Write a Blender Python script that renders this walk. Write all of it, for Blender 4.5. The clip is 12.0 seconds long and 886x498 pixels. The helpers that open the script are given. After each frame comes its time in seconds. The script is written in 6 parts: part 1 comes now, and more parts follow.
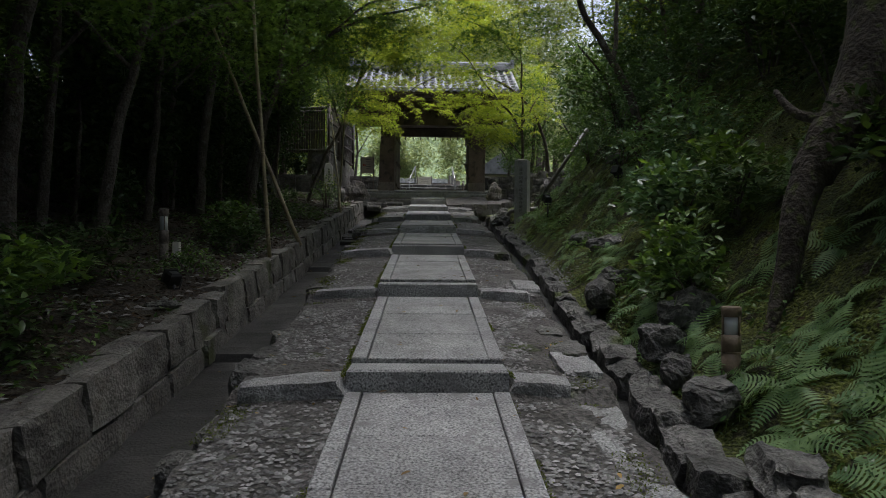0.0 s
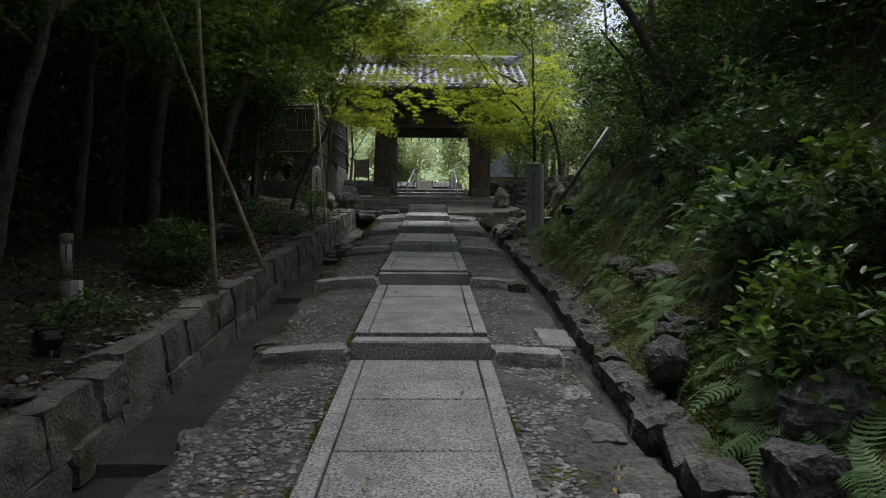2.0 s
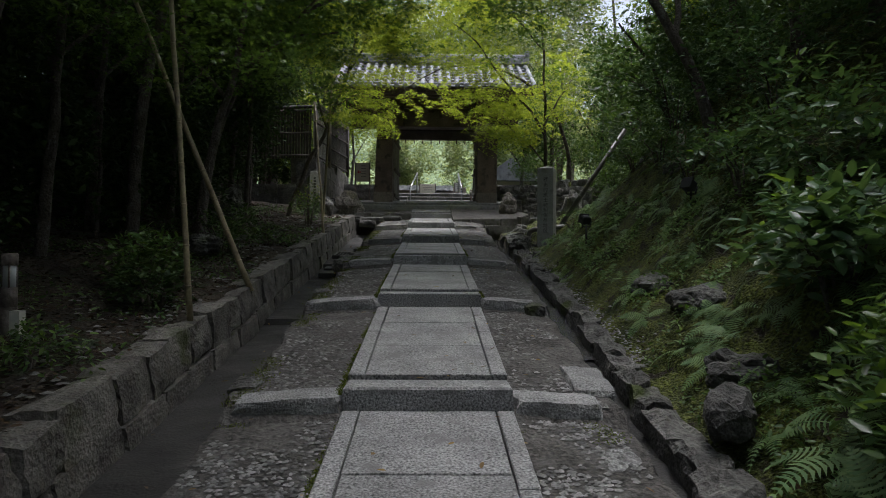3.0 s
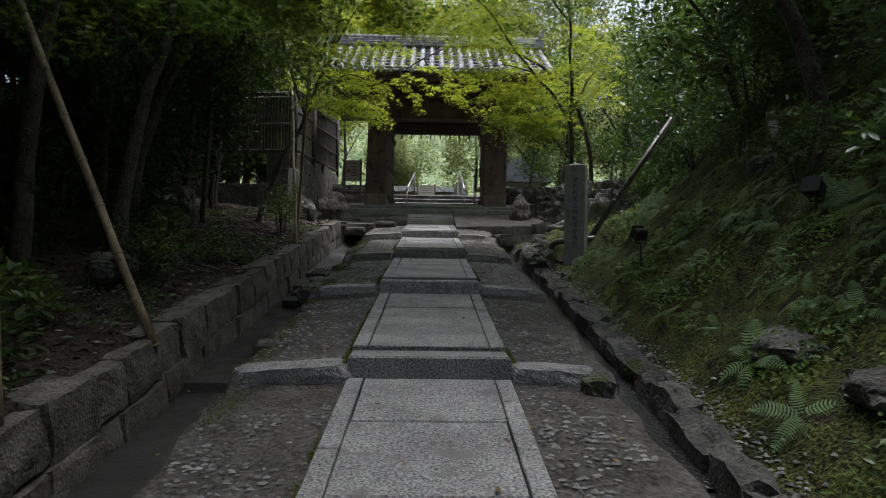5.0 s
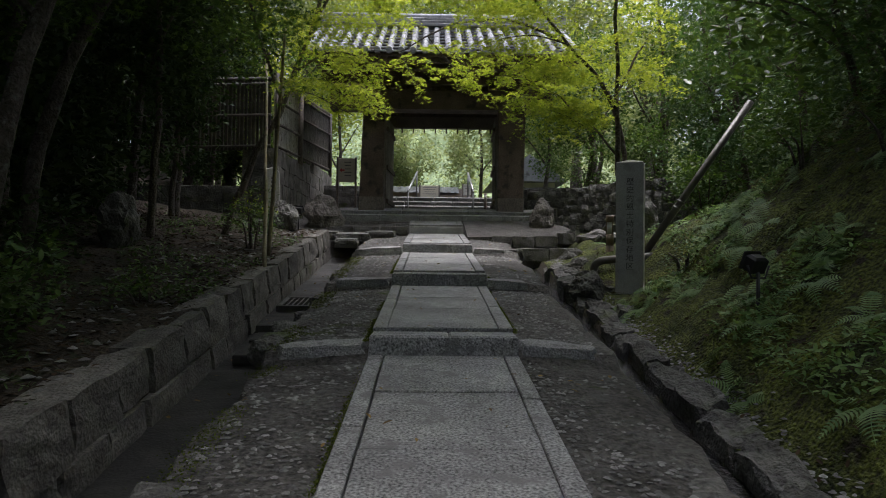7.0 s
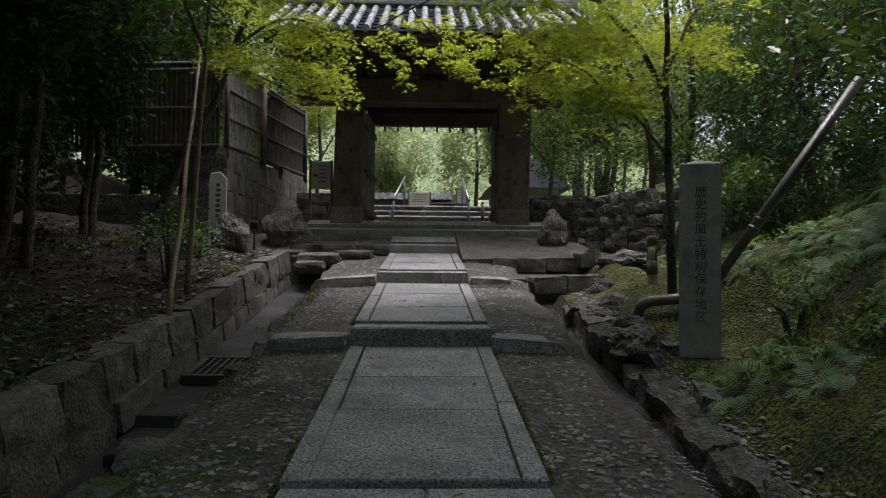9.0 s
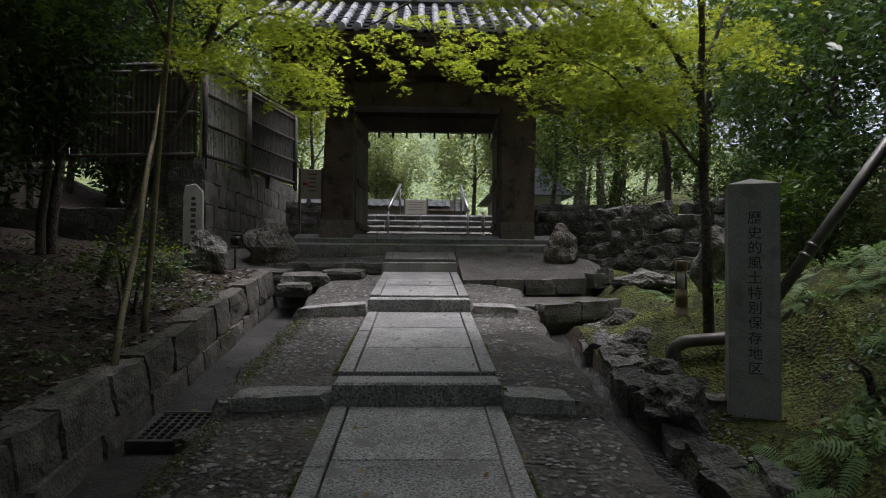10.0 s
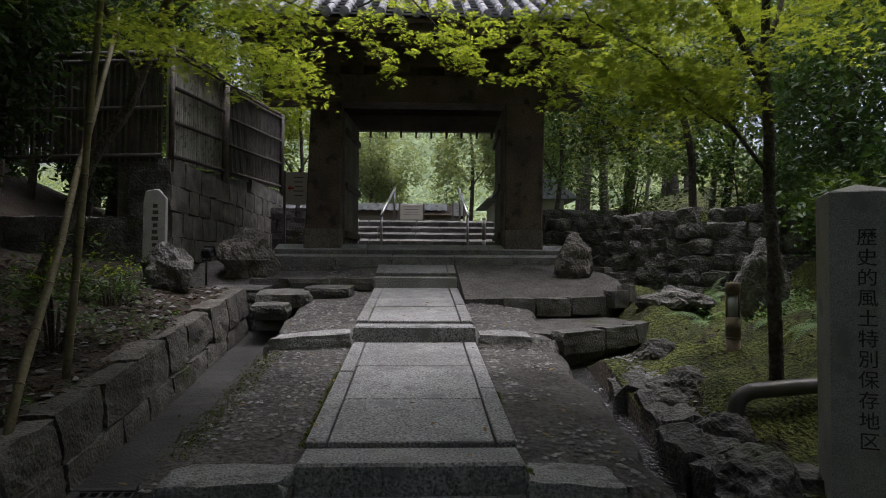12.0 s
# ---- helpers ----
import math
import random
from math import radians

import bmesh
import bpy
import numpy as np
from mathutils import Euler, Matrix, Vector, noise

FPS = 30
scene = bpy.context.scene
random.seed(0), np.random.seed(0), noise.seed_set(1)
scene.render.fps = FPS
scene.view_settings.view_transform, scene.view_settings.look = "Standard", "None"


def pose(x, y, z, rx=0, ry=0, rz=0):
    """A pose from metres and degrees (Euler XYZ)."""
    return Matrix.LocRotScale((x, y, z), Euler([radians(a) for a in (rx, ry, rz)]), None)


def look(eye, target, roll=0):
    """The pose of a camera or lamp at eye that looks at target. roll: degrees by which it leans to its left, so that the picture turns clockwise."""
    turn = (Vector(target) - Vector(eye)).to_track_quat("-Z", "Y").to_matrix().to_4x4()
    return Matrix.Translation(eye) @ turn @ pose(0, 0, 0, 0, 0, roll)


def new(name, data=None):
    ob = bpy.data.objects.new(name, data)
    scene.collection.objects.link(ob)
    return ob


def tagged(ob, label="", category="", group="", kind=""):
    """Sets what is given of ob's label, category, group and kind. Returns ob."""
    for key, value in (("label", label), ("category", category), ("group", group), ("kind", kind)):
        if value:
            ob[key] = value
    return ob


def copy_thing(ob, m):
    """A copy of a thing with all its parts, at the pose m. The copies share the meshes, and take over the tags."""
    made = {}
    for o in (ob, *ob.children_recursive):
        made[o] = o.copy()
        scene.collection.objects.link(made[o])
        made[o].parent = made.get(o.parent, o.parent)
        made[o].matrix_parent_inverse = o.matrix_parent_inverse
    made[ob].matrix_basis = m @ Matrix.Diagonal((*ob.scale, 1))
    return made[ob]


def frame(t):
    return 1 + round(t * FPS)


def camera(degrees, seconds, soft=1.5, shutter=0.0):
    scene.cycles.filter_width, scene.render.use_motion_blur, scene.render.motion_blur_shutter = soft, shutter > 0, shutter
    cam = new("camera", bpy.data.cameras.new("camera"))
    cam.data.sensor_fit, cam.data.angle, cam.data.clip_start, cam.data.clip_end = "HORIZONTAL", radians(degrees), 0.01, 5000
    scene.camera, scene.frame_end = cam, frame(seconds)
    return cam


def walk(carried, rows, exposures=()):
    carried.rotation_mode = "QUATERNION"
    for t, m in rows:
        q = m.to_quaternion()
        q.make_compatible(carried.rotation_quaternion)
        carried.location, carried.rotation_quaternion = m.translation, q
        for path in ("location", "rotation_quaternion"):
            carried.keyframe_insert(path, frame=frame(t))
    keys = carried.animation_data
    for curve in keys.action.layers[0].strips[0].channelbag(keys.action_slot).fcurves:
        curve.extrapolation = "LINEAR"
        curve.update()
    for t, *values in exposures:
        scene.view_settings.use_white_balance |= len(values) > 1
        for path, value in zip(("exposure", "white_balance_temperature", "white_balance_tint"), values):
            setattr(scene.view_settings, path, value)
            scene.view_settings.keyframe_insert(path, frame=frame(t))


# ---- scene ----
EXPOSURE = 0.68
cam = camera(69.6, 12.0, soft=1.0)
PATH = [
    (0, (-0.01, -0.046, 1.44), (0.039, 1.953, 1.458), 0.5),
    (0.5, (0.021, 0.402, 1.52), (0.073, 2.401, 1.541), 0.4),
    (1, (0.028, 0.911, 1.583), (0.08, 2.91, 1.604), 0.5),
    (1.5, (0.034, 1.431, 1.646), (0.081, 3.43, 1.668), 0.5),
    (2, (0.059, 1.916, 1.781), (0.102, 3.915, 1.803), 0.4),
    (2.5, (0.047, 2.32, 1.875), (0.082, 4.319, 1.902), 0.5),
    (3, (0.016, 2.774, 1.944), (0.052, 4.774, 1.973), 0.4),
    (3.2, (0.006, 2.995, 1.964), (0.049, 4.994, 1.996), 0.5),
    (4.8, (0.003, 5.048, 2.167), (0.045, 7.047, 2.2), 0.8),
    (5, (-0.009, 5.236, 2.218), (0.033, 7.235, 2.251), 0.8),
    (5.5, (-0.028, 5.677, 2.3), (0.015, 7.677, 2.338), 0.8),
    (6, (-0.049, 6.229, 2.343), (-0.007, 8.229, 2.379), 0.8),
    (6.5, (-0.094, 6.845, 2.391), (-0.055, 8.844, 2.42), 0.7),
    (7, (-0.1, 7.522, 2.545), (-0.062, 9.522, 2.574), 0.6),
    (9, (0.03, 9.837, 2.871), (0.085, 11.836, 2.915), 0.5),
    (9.5, (0.052, 10.33, 3.027), (0.112, 12.329, 3.075), 0.4),
    (10, (0.027, 10.689, 3.117), (0.092, 12.688, 3.169), 0.4),
    (10.5, (0.025, 11.006, 3.172), (0.095, 13.004, 3.226), 0.4),
    (11, (0.008, 11.277, 3.22), (0.079, 13.275, 3.276), 0.3),
    (11.5, (0.032, 11.543, 3.255), (0.107, 13.541, 3.313), 0.3),
    (12, (0.029, 11.755, 3.28), (0.106, 13.753, 3.34), 0.3),
]
walk(cam, [(t, look(eye, target, roll)) for t, eye, target, roll in PATH], [(0.0, EXPOSURE, 5950, 12.5), (2.0, EXPOSURE + 0.05, 5950, 12.5), (5.0, EXPOSURE + 0.15, 5950, 12.5), (7.0, EXPOSURE + 0.25, 6000, 15), (9.0, EXPOSURE + 0.1, 6000, 17), (12.0, EXPOSURE - 0.12, 6000, 17)])

# ---- world, sun ----
world = bpy.data.worlds.new("sky")
scene.world = world
world.use_nodes = True
wn = world.node_tree
sky = wn.nodes.new("ShaderNodeTexSky")
sky.sky_type, sky.sun_disc = "NISHITA", False
sky.sun_elevation, sky.sun_rotation = radians(81), radians(45)
sky.air_density, sky.dust_density = 1.0, 7.0
haze = wn.nodes.new("ShaderNodeHueSaturation")
haze.inputs["Saturation"].default_value = 0.55
wn.links.new(sky.outputs[0], haze.inputs["Color"])
wn.links.new(haze.outputs[0], wn.nodes["Background"].inputs[0])
wn.nodes["Background"].inputs[1].default_value = 0.15
sun = new("sun", bpy.data.lights.new("sun", "SUN"))
sun.data.energy, sun.data.angle, sun.data.color = 0.9, radians(26), (1.0, 0.97, 0.92)
sun.matrix_world = look((4, 20, 30), (4 - 3, 20 - 3, 30 - 30))

# ---- small tools ----
rng = np.random.default_rng(7)


def thing(name, loc, label, category, group="", kind=""):
    ob = new(name)
    ob.empty_display_size = 0.1
    ob.location = loc
    return tagged(ob, label, category, group, kind)


def set_parent(ob, parent):
    """ob is given in world metres; its parent stands unturned."""
    ob.parent = parent
    base, p = Vector((0, 0, 0)), parent
    while p is not None:
        base += p.location
        p = p.parent
    ob.location = ob.location - base
    return ob


def mesh_of(name, verts, faces, mats=(), smooth=False):
    me = bpy.data.meshes.new(name)
    me.from_pydata([tuple(v) for v in verts], [], [tuple(f) for f in faces])
    for m in mats:
        me.materials.append(m)
    if smooth:
        me.polygons.foreach_set("use_smooth", [True] * len(me.polygons))
    me.update()
    return me


def mesh_fast(name, verts, faces, mat):
    """verts (N,3) array, faces (M,k) array."""
    me = bpy.data.meshes.new(name)
    n, (m, k) = len(verts), faces.shape
    me.vertices.add(n)
    me.vertices.foreach_set("co", np.asarray(verts, dtype=np.float32).ravel())
    me.loops.add(m * k)
    me.loops.foreach_set("vertex_index", np.asarray(faces, dtype=np.int32).ravel())
    me.polygons.add(m)
    me.polygons.foreach_set("loop_start", np.arange(0, m * k, k, dtype=np.int32))
    me.materials.append(mat)
    me.update(calc_edges=True)
    return me


def bm_mesh(name, bm, mat, smooth=False):
    me = bpy.data.meshes.new(name)
    bm.to_mesh(me)
    bm.free()
    me.materials.append(mat)
    if smooth:
        me.polygons.foreach_set("use_smooth", [True] * len(me.polygons))
    return me


def part(name, me, parent=None, label="", loc=(0, 0, 0), rot=(0, 0, 0), scale=(1, 1, 1)):
    ob = new(name, me)
    ob.location, ob.rotation_euler, ob.scale = loc, [radians(a) for a in rot], scale
    if parent is not None:
        set_parent(ob, parent)
    if label:
        ob["label"] = label
    return ob


def slab_mesh(name, sx, sy, sz, c, mat):
    """A dressed block with chamfered upper edges, its top at z = 0."""
    x, y = sx / 2, sy / 2
    v = []
    for dx, z in ((0, -sz), (0, -c), (c, 0)):
        v += [(-x + dx, -y + dx, z), (x - dx, -y + dx, z), (x - dx, y - dx, z), (-x + dx, y - dx, z)]
    f = [(3, 2, 1, 0), (8, 9, 10, 11)]
    for a in (0, 4):
        f += [(a + i, a + (i + 1) % 4, a + 4 + (i + 1) % 4, a + 4 + i) for i in range(4)]
    return mesh_of(name, v, f, [mat])


def rough_block(name, sx, sy, sz, seed, mat, cuts=3, amp=0.08, rounding=0.35):
    """A hewn block: a subdivided box, rounded and pushed about by noise. Centred."""
    bm = bmesh.new()
    bmesh.ops.create_cube(bm, size=2)
    bmesh.ops.subdivide_edges(bm, edges=bm.edges[:], cuts=cuts, use_grid_fill=True)
    off = Vector((seed * 3.7, seed * 1.3, seed * 7.1))
    for v in bm.verts:
        p = v.co.copy()
        q = p.normalized() * 1.25
        p = p.lerp(q, rounding)
        p += noise.noise_vector(p * 0.9 + off) * amp * 2 + noise.noise_vector(p * 2.6 + off) * amp
        v.co = (p.x * sx / 2, p.y * sy / 2, p.z * sz / 2)
    return bm_mesh(name, bm, mat)


def rock_mesh(name, sx, sy, sz, seed, mat, sub=3, amp=0.35):
    bm = bmesh.new()
    bmesh.ops.create_icosphere(bm, subdivisions=sub, radius=1)
    off = Vector((seed * 5.1, seed * 2.3, seed * 9.7))
    for v in bm.verts:
        p = v.co
        k = 1 + amp * noise.noise(p * 1.1 + off) + amp * 0.5 * noise.noise(p * 2.4 + off) + amp * 0.25 * noise.noise(p * 5 + off)
        c = noise.cell(p * 1.4 + off) * 0.12
        p = p * (k + c)
        v.co = (p.x * sx / 2, p.y * sy / 2, p.z * sz / 2)
    return bm_mesh(name, bm, mat)


def tube(points, radii, sides=8):
    """Vertices and quads of a tapering tube along points."""
    pts = [Vector(p) for p in points]
    vs, fs = [], []
    side = None
    for i, p in enumerate(pts):
        d = (pts[min(i + 1, len(pts) - 1)] - pts[max(i - 1, 0)]).normalized()
        if side is None:
            side = d.orthogonal().normalized()
        side = (side - d * side.dot(d)).normalized()
        up = d.cross(side)
        for k in range(sides):
            a = 2 * math.pi * k / sides
            vs.append(p + (side * math.cos(a) + up * math.sin(a)) * radii[i])
        if i:
            a0, b0 = (i - 1) * sides, i * sides
            fs += [(a0 + k, a0 + (k + 1) % sides, b0 + (k + 1) % sides, b0 + k) for k in range(sides)]
    n = len(vs)
    fs += [tuple(range(sides))[::-1], tuple(range(n - sides, n))]
    return vs, fs


def tubes_mesh(name, list_of, mat, sides=8, smooth=True):
    vs, fs = [], []
    for pts, radii in list_of:
        v, f = tube(pts, radii, sides)
        o = len(vs)
        vs += v
        fs += [tuple(i + o for i in q) for q in f]
    return mesh_of(name, vs, fs, [mat], smooth)


def bend(points, n=5, wob=0.0, seed=0):
    """A smooth line of points through the given ones, with some wobble."""
    pts = [Vector(p) for p in points]
    out = []
    for i in range(len(pts) - 1):
        p0, p1, p2, p3 = pts[max(i - 1, 0)], pts[i], pts[i + 1], pts[min(i + 2, len(pts) - 1)]
        for k in range(n):
            t = k / n
            q = 0.5 * (2 * p1 + (p2 - p0) * t + (2 * p0 - 5 * p1 + 4 * p2 - p3) * t * t + (3 * p1 - p0 - 3 * p2 + p3) * t ** 3)
            out.append(q + noise.noise_vector(q * 1.7 + Vector((seed, 0, 0))) * wob)
    out.append(pts[-1])
    return out


def taper(n, a, b):
    return [a + (b - a) * i / (n - 1) for i in range(n)]


# ---- materials ----
def material(name, a, b, scale=4.0, rough=0.8, bump=0.3, fine=60.0, c=None, spot=0.5, metal=0.0, vary=0.15, bump_dist=0.02, moss=None, moss_at=0.6, rough_vary=0.1, island=False):
    """Two tones mixed by coarse noise, grain by fine noise, an optional third tone in spots, and moss in patches."""
    m = bpy.data.materials.new(name)
    m.use_nodes = True
    nt = m.node_tree
    N, L = nt.nodes.new, nt.links.new
    bsdf = nt.nodes["Principled BSDF"]
    geo = N("ShaderNodeNewGeometry")
    n1, n2 = N("ShaderNodeTexNoise"), N("ShaderNodeTexNoise")
    for n, s, d in ((n1, scale, 6), (n2, fine, 4)):
        n.inputs["Scale"].default_value, n.inputs["Detail"].default_value = s, d
        L(geo.outputs["Position"], n.inputs["Vector"])
    ramp = N("ShaderNodeValToRGB")
    ramp.color_ramp.elements[0].position, ramp.color_ramp.elements[1].position = 0.32, 0.68
    ramp.color_ramp.elements[0].color, ramp.color_ramp.elements[1].color = (*a, 1), (*b, 1)
    L(n1.outputs["Fac"], ramp.inputs[0])
    col = ramp.outputs[0]

    def mix(kind, fac, one, two):
        x = N("ShaderNodeMix")
        x.data_type, x.blend_type = "RGBA", kind
        for s, v in ((x.inputs[0], fac), (x.inputs[6], one), (x.inputs[7], two)):
            if isinstance(v, (int, float)):
                s.default_value = v
            elif isinstance(v, tuple):
                s.default_value = (*v, 1)
            else:
                L(v, s)
        return x.outputs[2]

    def rampf(src, p0, p1, v0=0.0, v1=1.0):
        r = N("ShaderNodeMapRange")
        L(src, r.inputs[0])
        for i, v in enumerate((p0, p1, v0, v1)):
            r.inputs[i + 1].default_value = v
        return r.outputs[0]

    grain = rampf(n2.outputs["Fac"], 0.3, 0.7, 1 - spot, 1 + spot)
    sc = N("ShaderNodeVectorMath")
    sc.operation = "SCALE"
    L(col, sc.inputs[0])
    L(grain, sc.inputs["Scale"])
    col = sc.outputs[0]
    if vary:
        rnd = geo.outputs["Random Per Island"] if island else N("ShaderNodeObjectInfo").outputs["Random"]
        sv = N("ShaderNodeVectorMath")
        sv.operation = "SCALE"
        L(col, sv.inputs[0])
        L(rampf(rnd, 0, 1, 1 - vary, 1 + vary), sv.inputs["Scale"])
        col = sv.outputs[0]
    if c is not None:
        n3 = N("ShaderNodeTexNoise")
        n3.inputs["Scale"].default_value, n3.inputs["Detail"].default_value = scale * 2.3, 5
        L(geo.outputs["Position"], n3.inputs["Vector"])
        col = mix("MIX", rampf(n3.outputs["Fac"], 0.56, 0.68), col, c)
    if moss is not None:
        n4 = N("ShaderNodeTexNoise")
        n4.inputs["Scale"].default_value, n4.inputs["Detail"].default_value = 1.7, 8
        L(geo.outputs["Position"], n4.inputs["Vector"])
        col = mix("MIX", rampf(n4.outputs["Fac"], moss_at, moss_at + 0.08), col, moss)
    L(col, bsdf.inputs["Base Color"])
    L(rampf(n1.outputs["Fac"], 0.3, 0.7, min(rough + rough_vary, 1), max(rough - rough_vary, 0.02)), bsdf.inputs["Roughness"])
    bsdf.inputs["Metallic"].default_value = metal
    if bump:
        ad = N("ShaderNodeMath")
        ad.operation = "ADD"
        L(n1.outputs["Fac"], ad.inputs[0])
        L(n2.outputs["Fac"], ad.inputs[1])
        bp = N("ShaderNodeBump")
        bp.inputs["Strength"].default_value, bp.inputs["Distance"].default_value = bump, bump_dist
        L(ad.outputs[0], bp.inputs["Height"])
        L(bp.outputs[0], bsdf.inputs["Normal"])
    return m


def leaf_material(name, a, b, trans=0.45, rough=0.45, gloss=0.5):
    """Leaves: each one its own tone, letting part of the light through."""
    m = bpy.data.materials.new(name)
    m.use_nodes = True
    nt = m.node_tree
    N, L = nt.nodes.new, nt.links.new
    bsdf = nt.nodes["Principled BSDF"]
    geo, ramp = N("ShaderNodeNewGeometry"), N("ShaderNodeValToRGB")
    ramp.color_ramp.elements[0].color, ramp.color_ramp.elements[1].color = (*a, 1), (*b, 1)
    L(geo.outputs["Random Per Island"], ramp.inputs[0])
    L(ramp.outputs[0], bsdf.inputs["Base Color"])
    bsdf.inputs["Roughness"].default_value, bsdf.inputs["Specular IOR Level"].default_value = rough, gloss
    tr, mx = N("ShaderNodeBsdfTranslucent"), N("ShaderNodeMixShader")
    br = N("ShaderNodeVectorMath")
    br.operation = "MULTIPLY"
    L(ramp.outputs[0], br.inputs[0])
    br.inputs[1].default_value = (1.5, 1.35, 0.6)
    L(br.outputs[0], tr.inputs[0])
    mx.inputs[0].default_value = trans
    L(bsdf.outputs[0], mx.inputs[1])
    L(tr.outputs[0], mx.inputs[2])
    L(mx.outputs[0], nt.nodes["Material Output"].inputs["Surface"])
    return m


MOSS = (0.055, 0.075, 0.012)
granite = material("granite", (0.19, 0.19, 0.187), (0.29, 0.29, 0.285), 2.6, 0.6, 0.9, 72, spot=0.85, vary=0.12, c=(0.165, 0.163, 0.158), bump_dist=0.01)
granite_rough = material("rough_granite", (0.24, 0.24, 0.235), (0.34, 0.34, 0.33), 5, 0.85, 0.8, 70, spot=0.5, vary=0.15, c=(0.17, 0.17, 0.16), bump_dist=0.03)
concrete = material("pebbled_concrete", (0.05, 0.046, 0.041), (0.1, 0.094, 0.085), 3.0, 0.85, 1.0, 32, spot=0.6, vary=0, c=(0.09, 0.088, 0.08), moss=MOSS, moss_at=0.66, bump_dist=0.03)
pebble = material("pebble", (0.085, 0.083, 0.08), (0.24, 0.235, 0.225), 9, 0.75, 0.3, 80, spot=0.25, vary=0.45, island=True)
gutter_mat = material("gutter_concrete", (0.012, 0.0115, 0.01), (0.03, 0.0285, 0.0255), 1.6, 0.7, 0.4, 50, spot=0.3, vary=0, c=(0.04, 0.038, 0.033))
wallstone = material("wall_stone", (0.08, 0.075, 0.066), (0.19, 0.178, 0.155), 5, 0.9, 0.7, 45, spot=0.35, vary=0.22, c=(0.12, 0.105, 0.085), moss=(0.06, 0.07, 0.025), moss_at=0.63, bump_dist=0.03)
darkrock = material("dark_rock", (0.06, 0.058, 0.053), (0.15, 0.146, 0.133), 5, 0.8, 0.9, 35, spot=0.35, vary=0.3, c=(0.06, 0.06, 0.055), moss=MOSS, moss_at=0.6, bump_dist=0.04)
rockpale = material("pale_rock", (0.12, 0.108, 0.092), (0.23, 0.212, 0.188), 3.5, 0.85, 1.0, 30, spot=0.35, vary=0.1, c=(0.1, 0.09, 0.08), bump_dist=0.05)
monument_mat = material("monument_granite", (0.34, 0.33, 0.31), (0.42, 0.41, 0.39), 3, 0.75, 0.25, 160, spot=0.4, vary=0, c=(0.28, 0.27, 0.25))
stair_stone = material("stair_stone", (0.085, 0.082, 0.075), (0.16, 0.155, 0.145), 4, 0.85, 0.8, 60, spot=0.45, vary=0.2, c=(0.07, 0.075, 0.05), bump_dist=0.03)
carved = material("carved_ink", (0.05, 0.045, 0.04), (0.08, 0.075, 0.07), 20, 0.9, 0.2, 80, vary=0)
soil = material("leafy_soil", (0.025, 0.018, 0.012), (0.055, 0.04, 0.026), 2.2, 0.95, 1.0, 26, spot=0.5, vary=0, c=(0.03, 0.045, 0.014), bump_dist=0.05)
mossbank = material("moss", (0.03, 0.04, 0.008), (0.12, 0.14, 0.02), 2.6, 0.95, 1.0, 40, spot=0.85, vary=0, c=(0.03, 0.022, 0.014), bump_dist=0.07)
wood_dark = material("dark_timber", (0.07, 0.05, 0.038), (0.14, 0.1, 0.075), 2.5, 0.7, 0.4, 40, spot=0.35, vary=0.2, c=(0.035, 0.026, 0.02))
wood_grey = material("weathered_timber", (0.12, 0.1, 0.085), (0.2, 0.17, 0.145), 2.5, 0.8, 0.4, 40, spot=0.35, vary=0.15)
tile_mat = material("roof_tile", (0.16, 0.165, 0.17), (0.27, 0.275, 0.28), 2.5, 0.5, 0.25, 30, spot=0.2, vary=0.25, c=(0.1, 0.1, 0.095))
# Slats near the fence corner: falling light is put into this pale tone.
bamboo_lit = material("lit_bamboo", (0.3, 0.285, 0.26), (0.46, 0.44, 0.4), 6, 0.6, 0.25, 60, spot=0.25, vary=0.25, c=(0.1, 0.08, 0.06))
bamboo_dark = material("dark_bamboo", (0.035, 0.028, 0.022), (0.075, 0.06, 0.048), 6, 0.65, 0.25, 60, spot=0.3, vary=0.3)
bamboo_lamp = material("lamp_bamboo", (0.13, 0.095, 0.06), (0.2, 0.15, 0.1), 6, 0.6, 0.2, 60, spot=0.2, vary=0.1)
bamboo_prop = material("bamboo_prop", (0.2, 0.16, 0.09), (0.32, 0.27, 0.16), 5, 0.5, 0.2, 40, spot=0.2, vary=0.1, c=(0.13, 0.1, 0.06))
bark = material("bark", (0.06, 0.05, 0.04), (0.12, 0.1, 0.085), 6, 0.9, 1.0, 40, spot=0.4, vary=0.15, c=(0.14, 0.135, 0.12), bump_dist=0.03)
bark_moss = material("mossy_bark", (0.035, 0.028, 0.02), (0.08, 0.066, 0.05), 5, 0.95, 1.0, 30, spot=0.4, vary=0, c=(0.07, 0.085, 0.02), bump_dist=0.04)
steel = material("dull_steel", (0.2, 0.2, 0.2), (0.3, 0.3, 0.3), 5, 0.35, 0.05, 60, spot=0.1, metal=0.9, vary=0)
pipe_mat = material("grey_pipe", (0.08, 0.074, 0.068), (0.13, 0.122, 0.112), 7, 0.4, 0.1, 60, spot=0.15, metal=0.3, vary=0)
iron = material("cast_iron", (0.06, 0.058, 0.055), (0.1, 0.095, 0.09), 8, 0.5, 0.3, 80, spot=0.2, metal=0.7, vary=0)
black = material("black_plastic", (0.012, 0.012, 0.012), (0.022, 0.022, 0.022), 10, 0.45, 0.05, 60, spot=0.1, vary=0)
wall_tan = material("earthen_plaster", (0.26, 0.22, 0.16), (0.34, 0.29, 0.21), 1.5, 0.9, 0.2, 30, spot=0.1, vary=0)
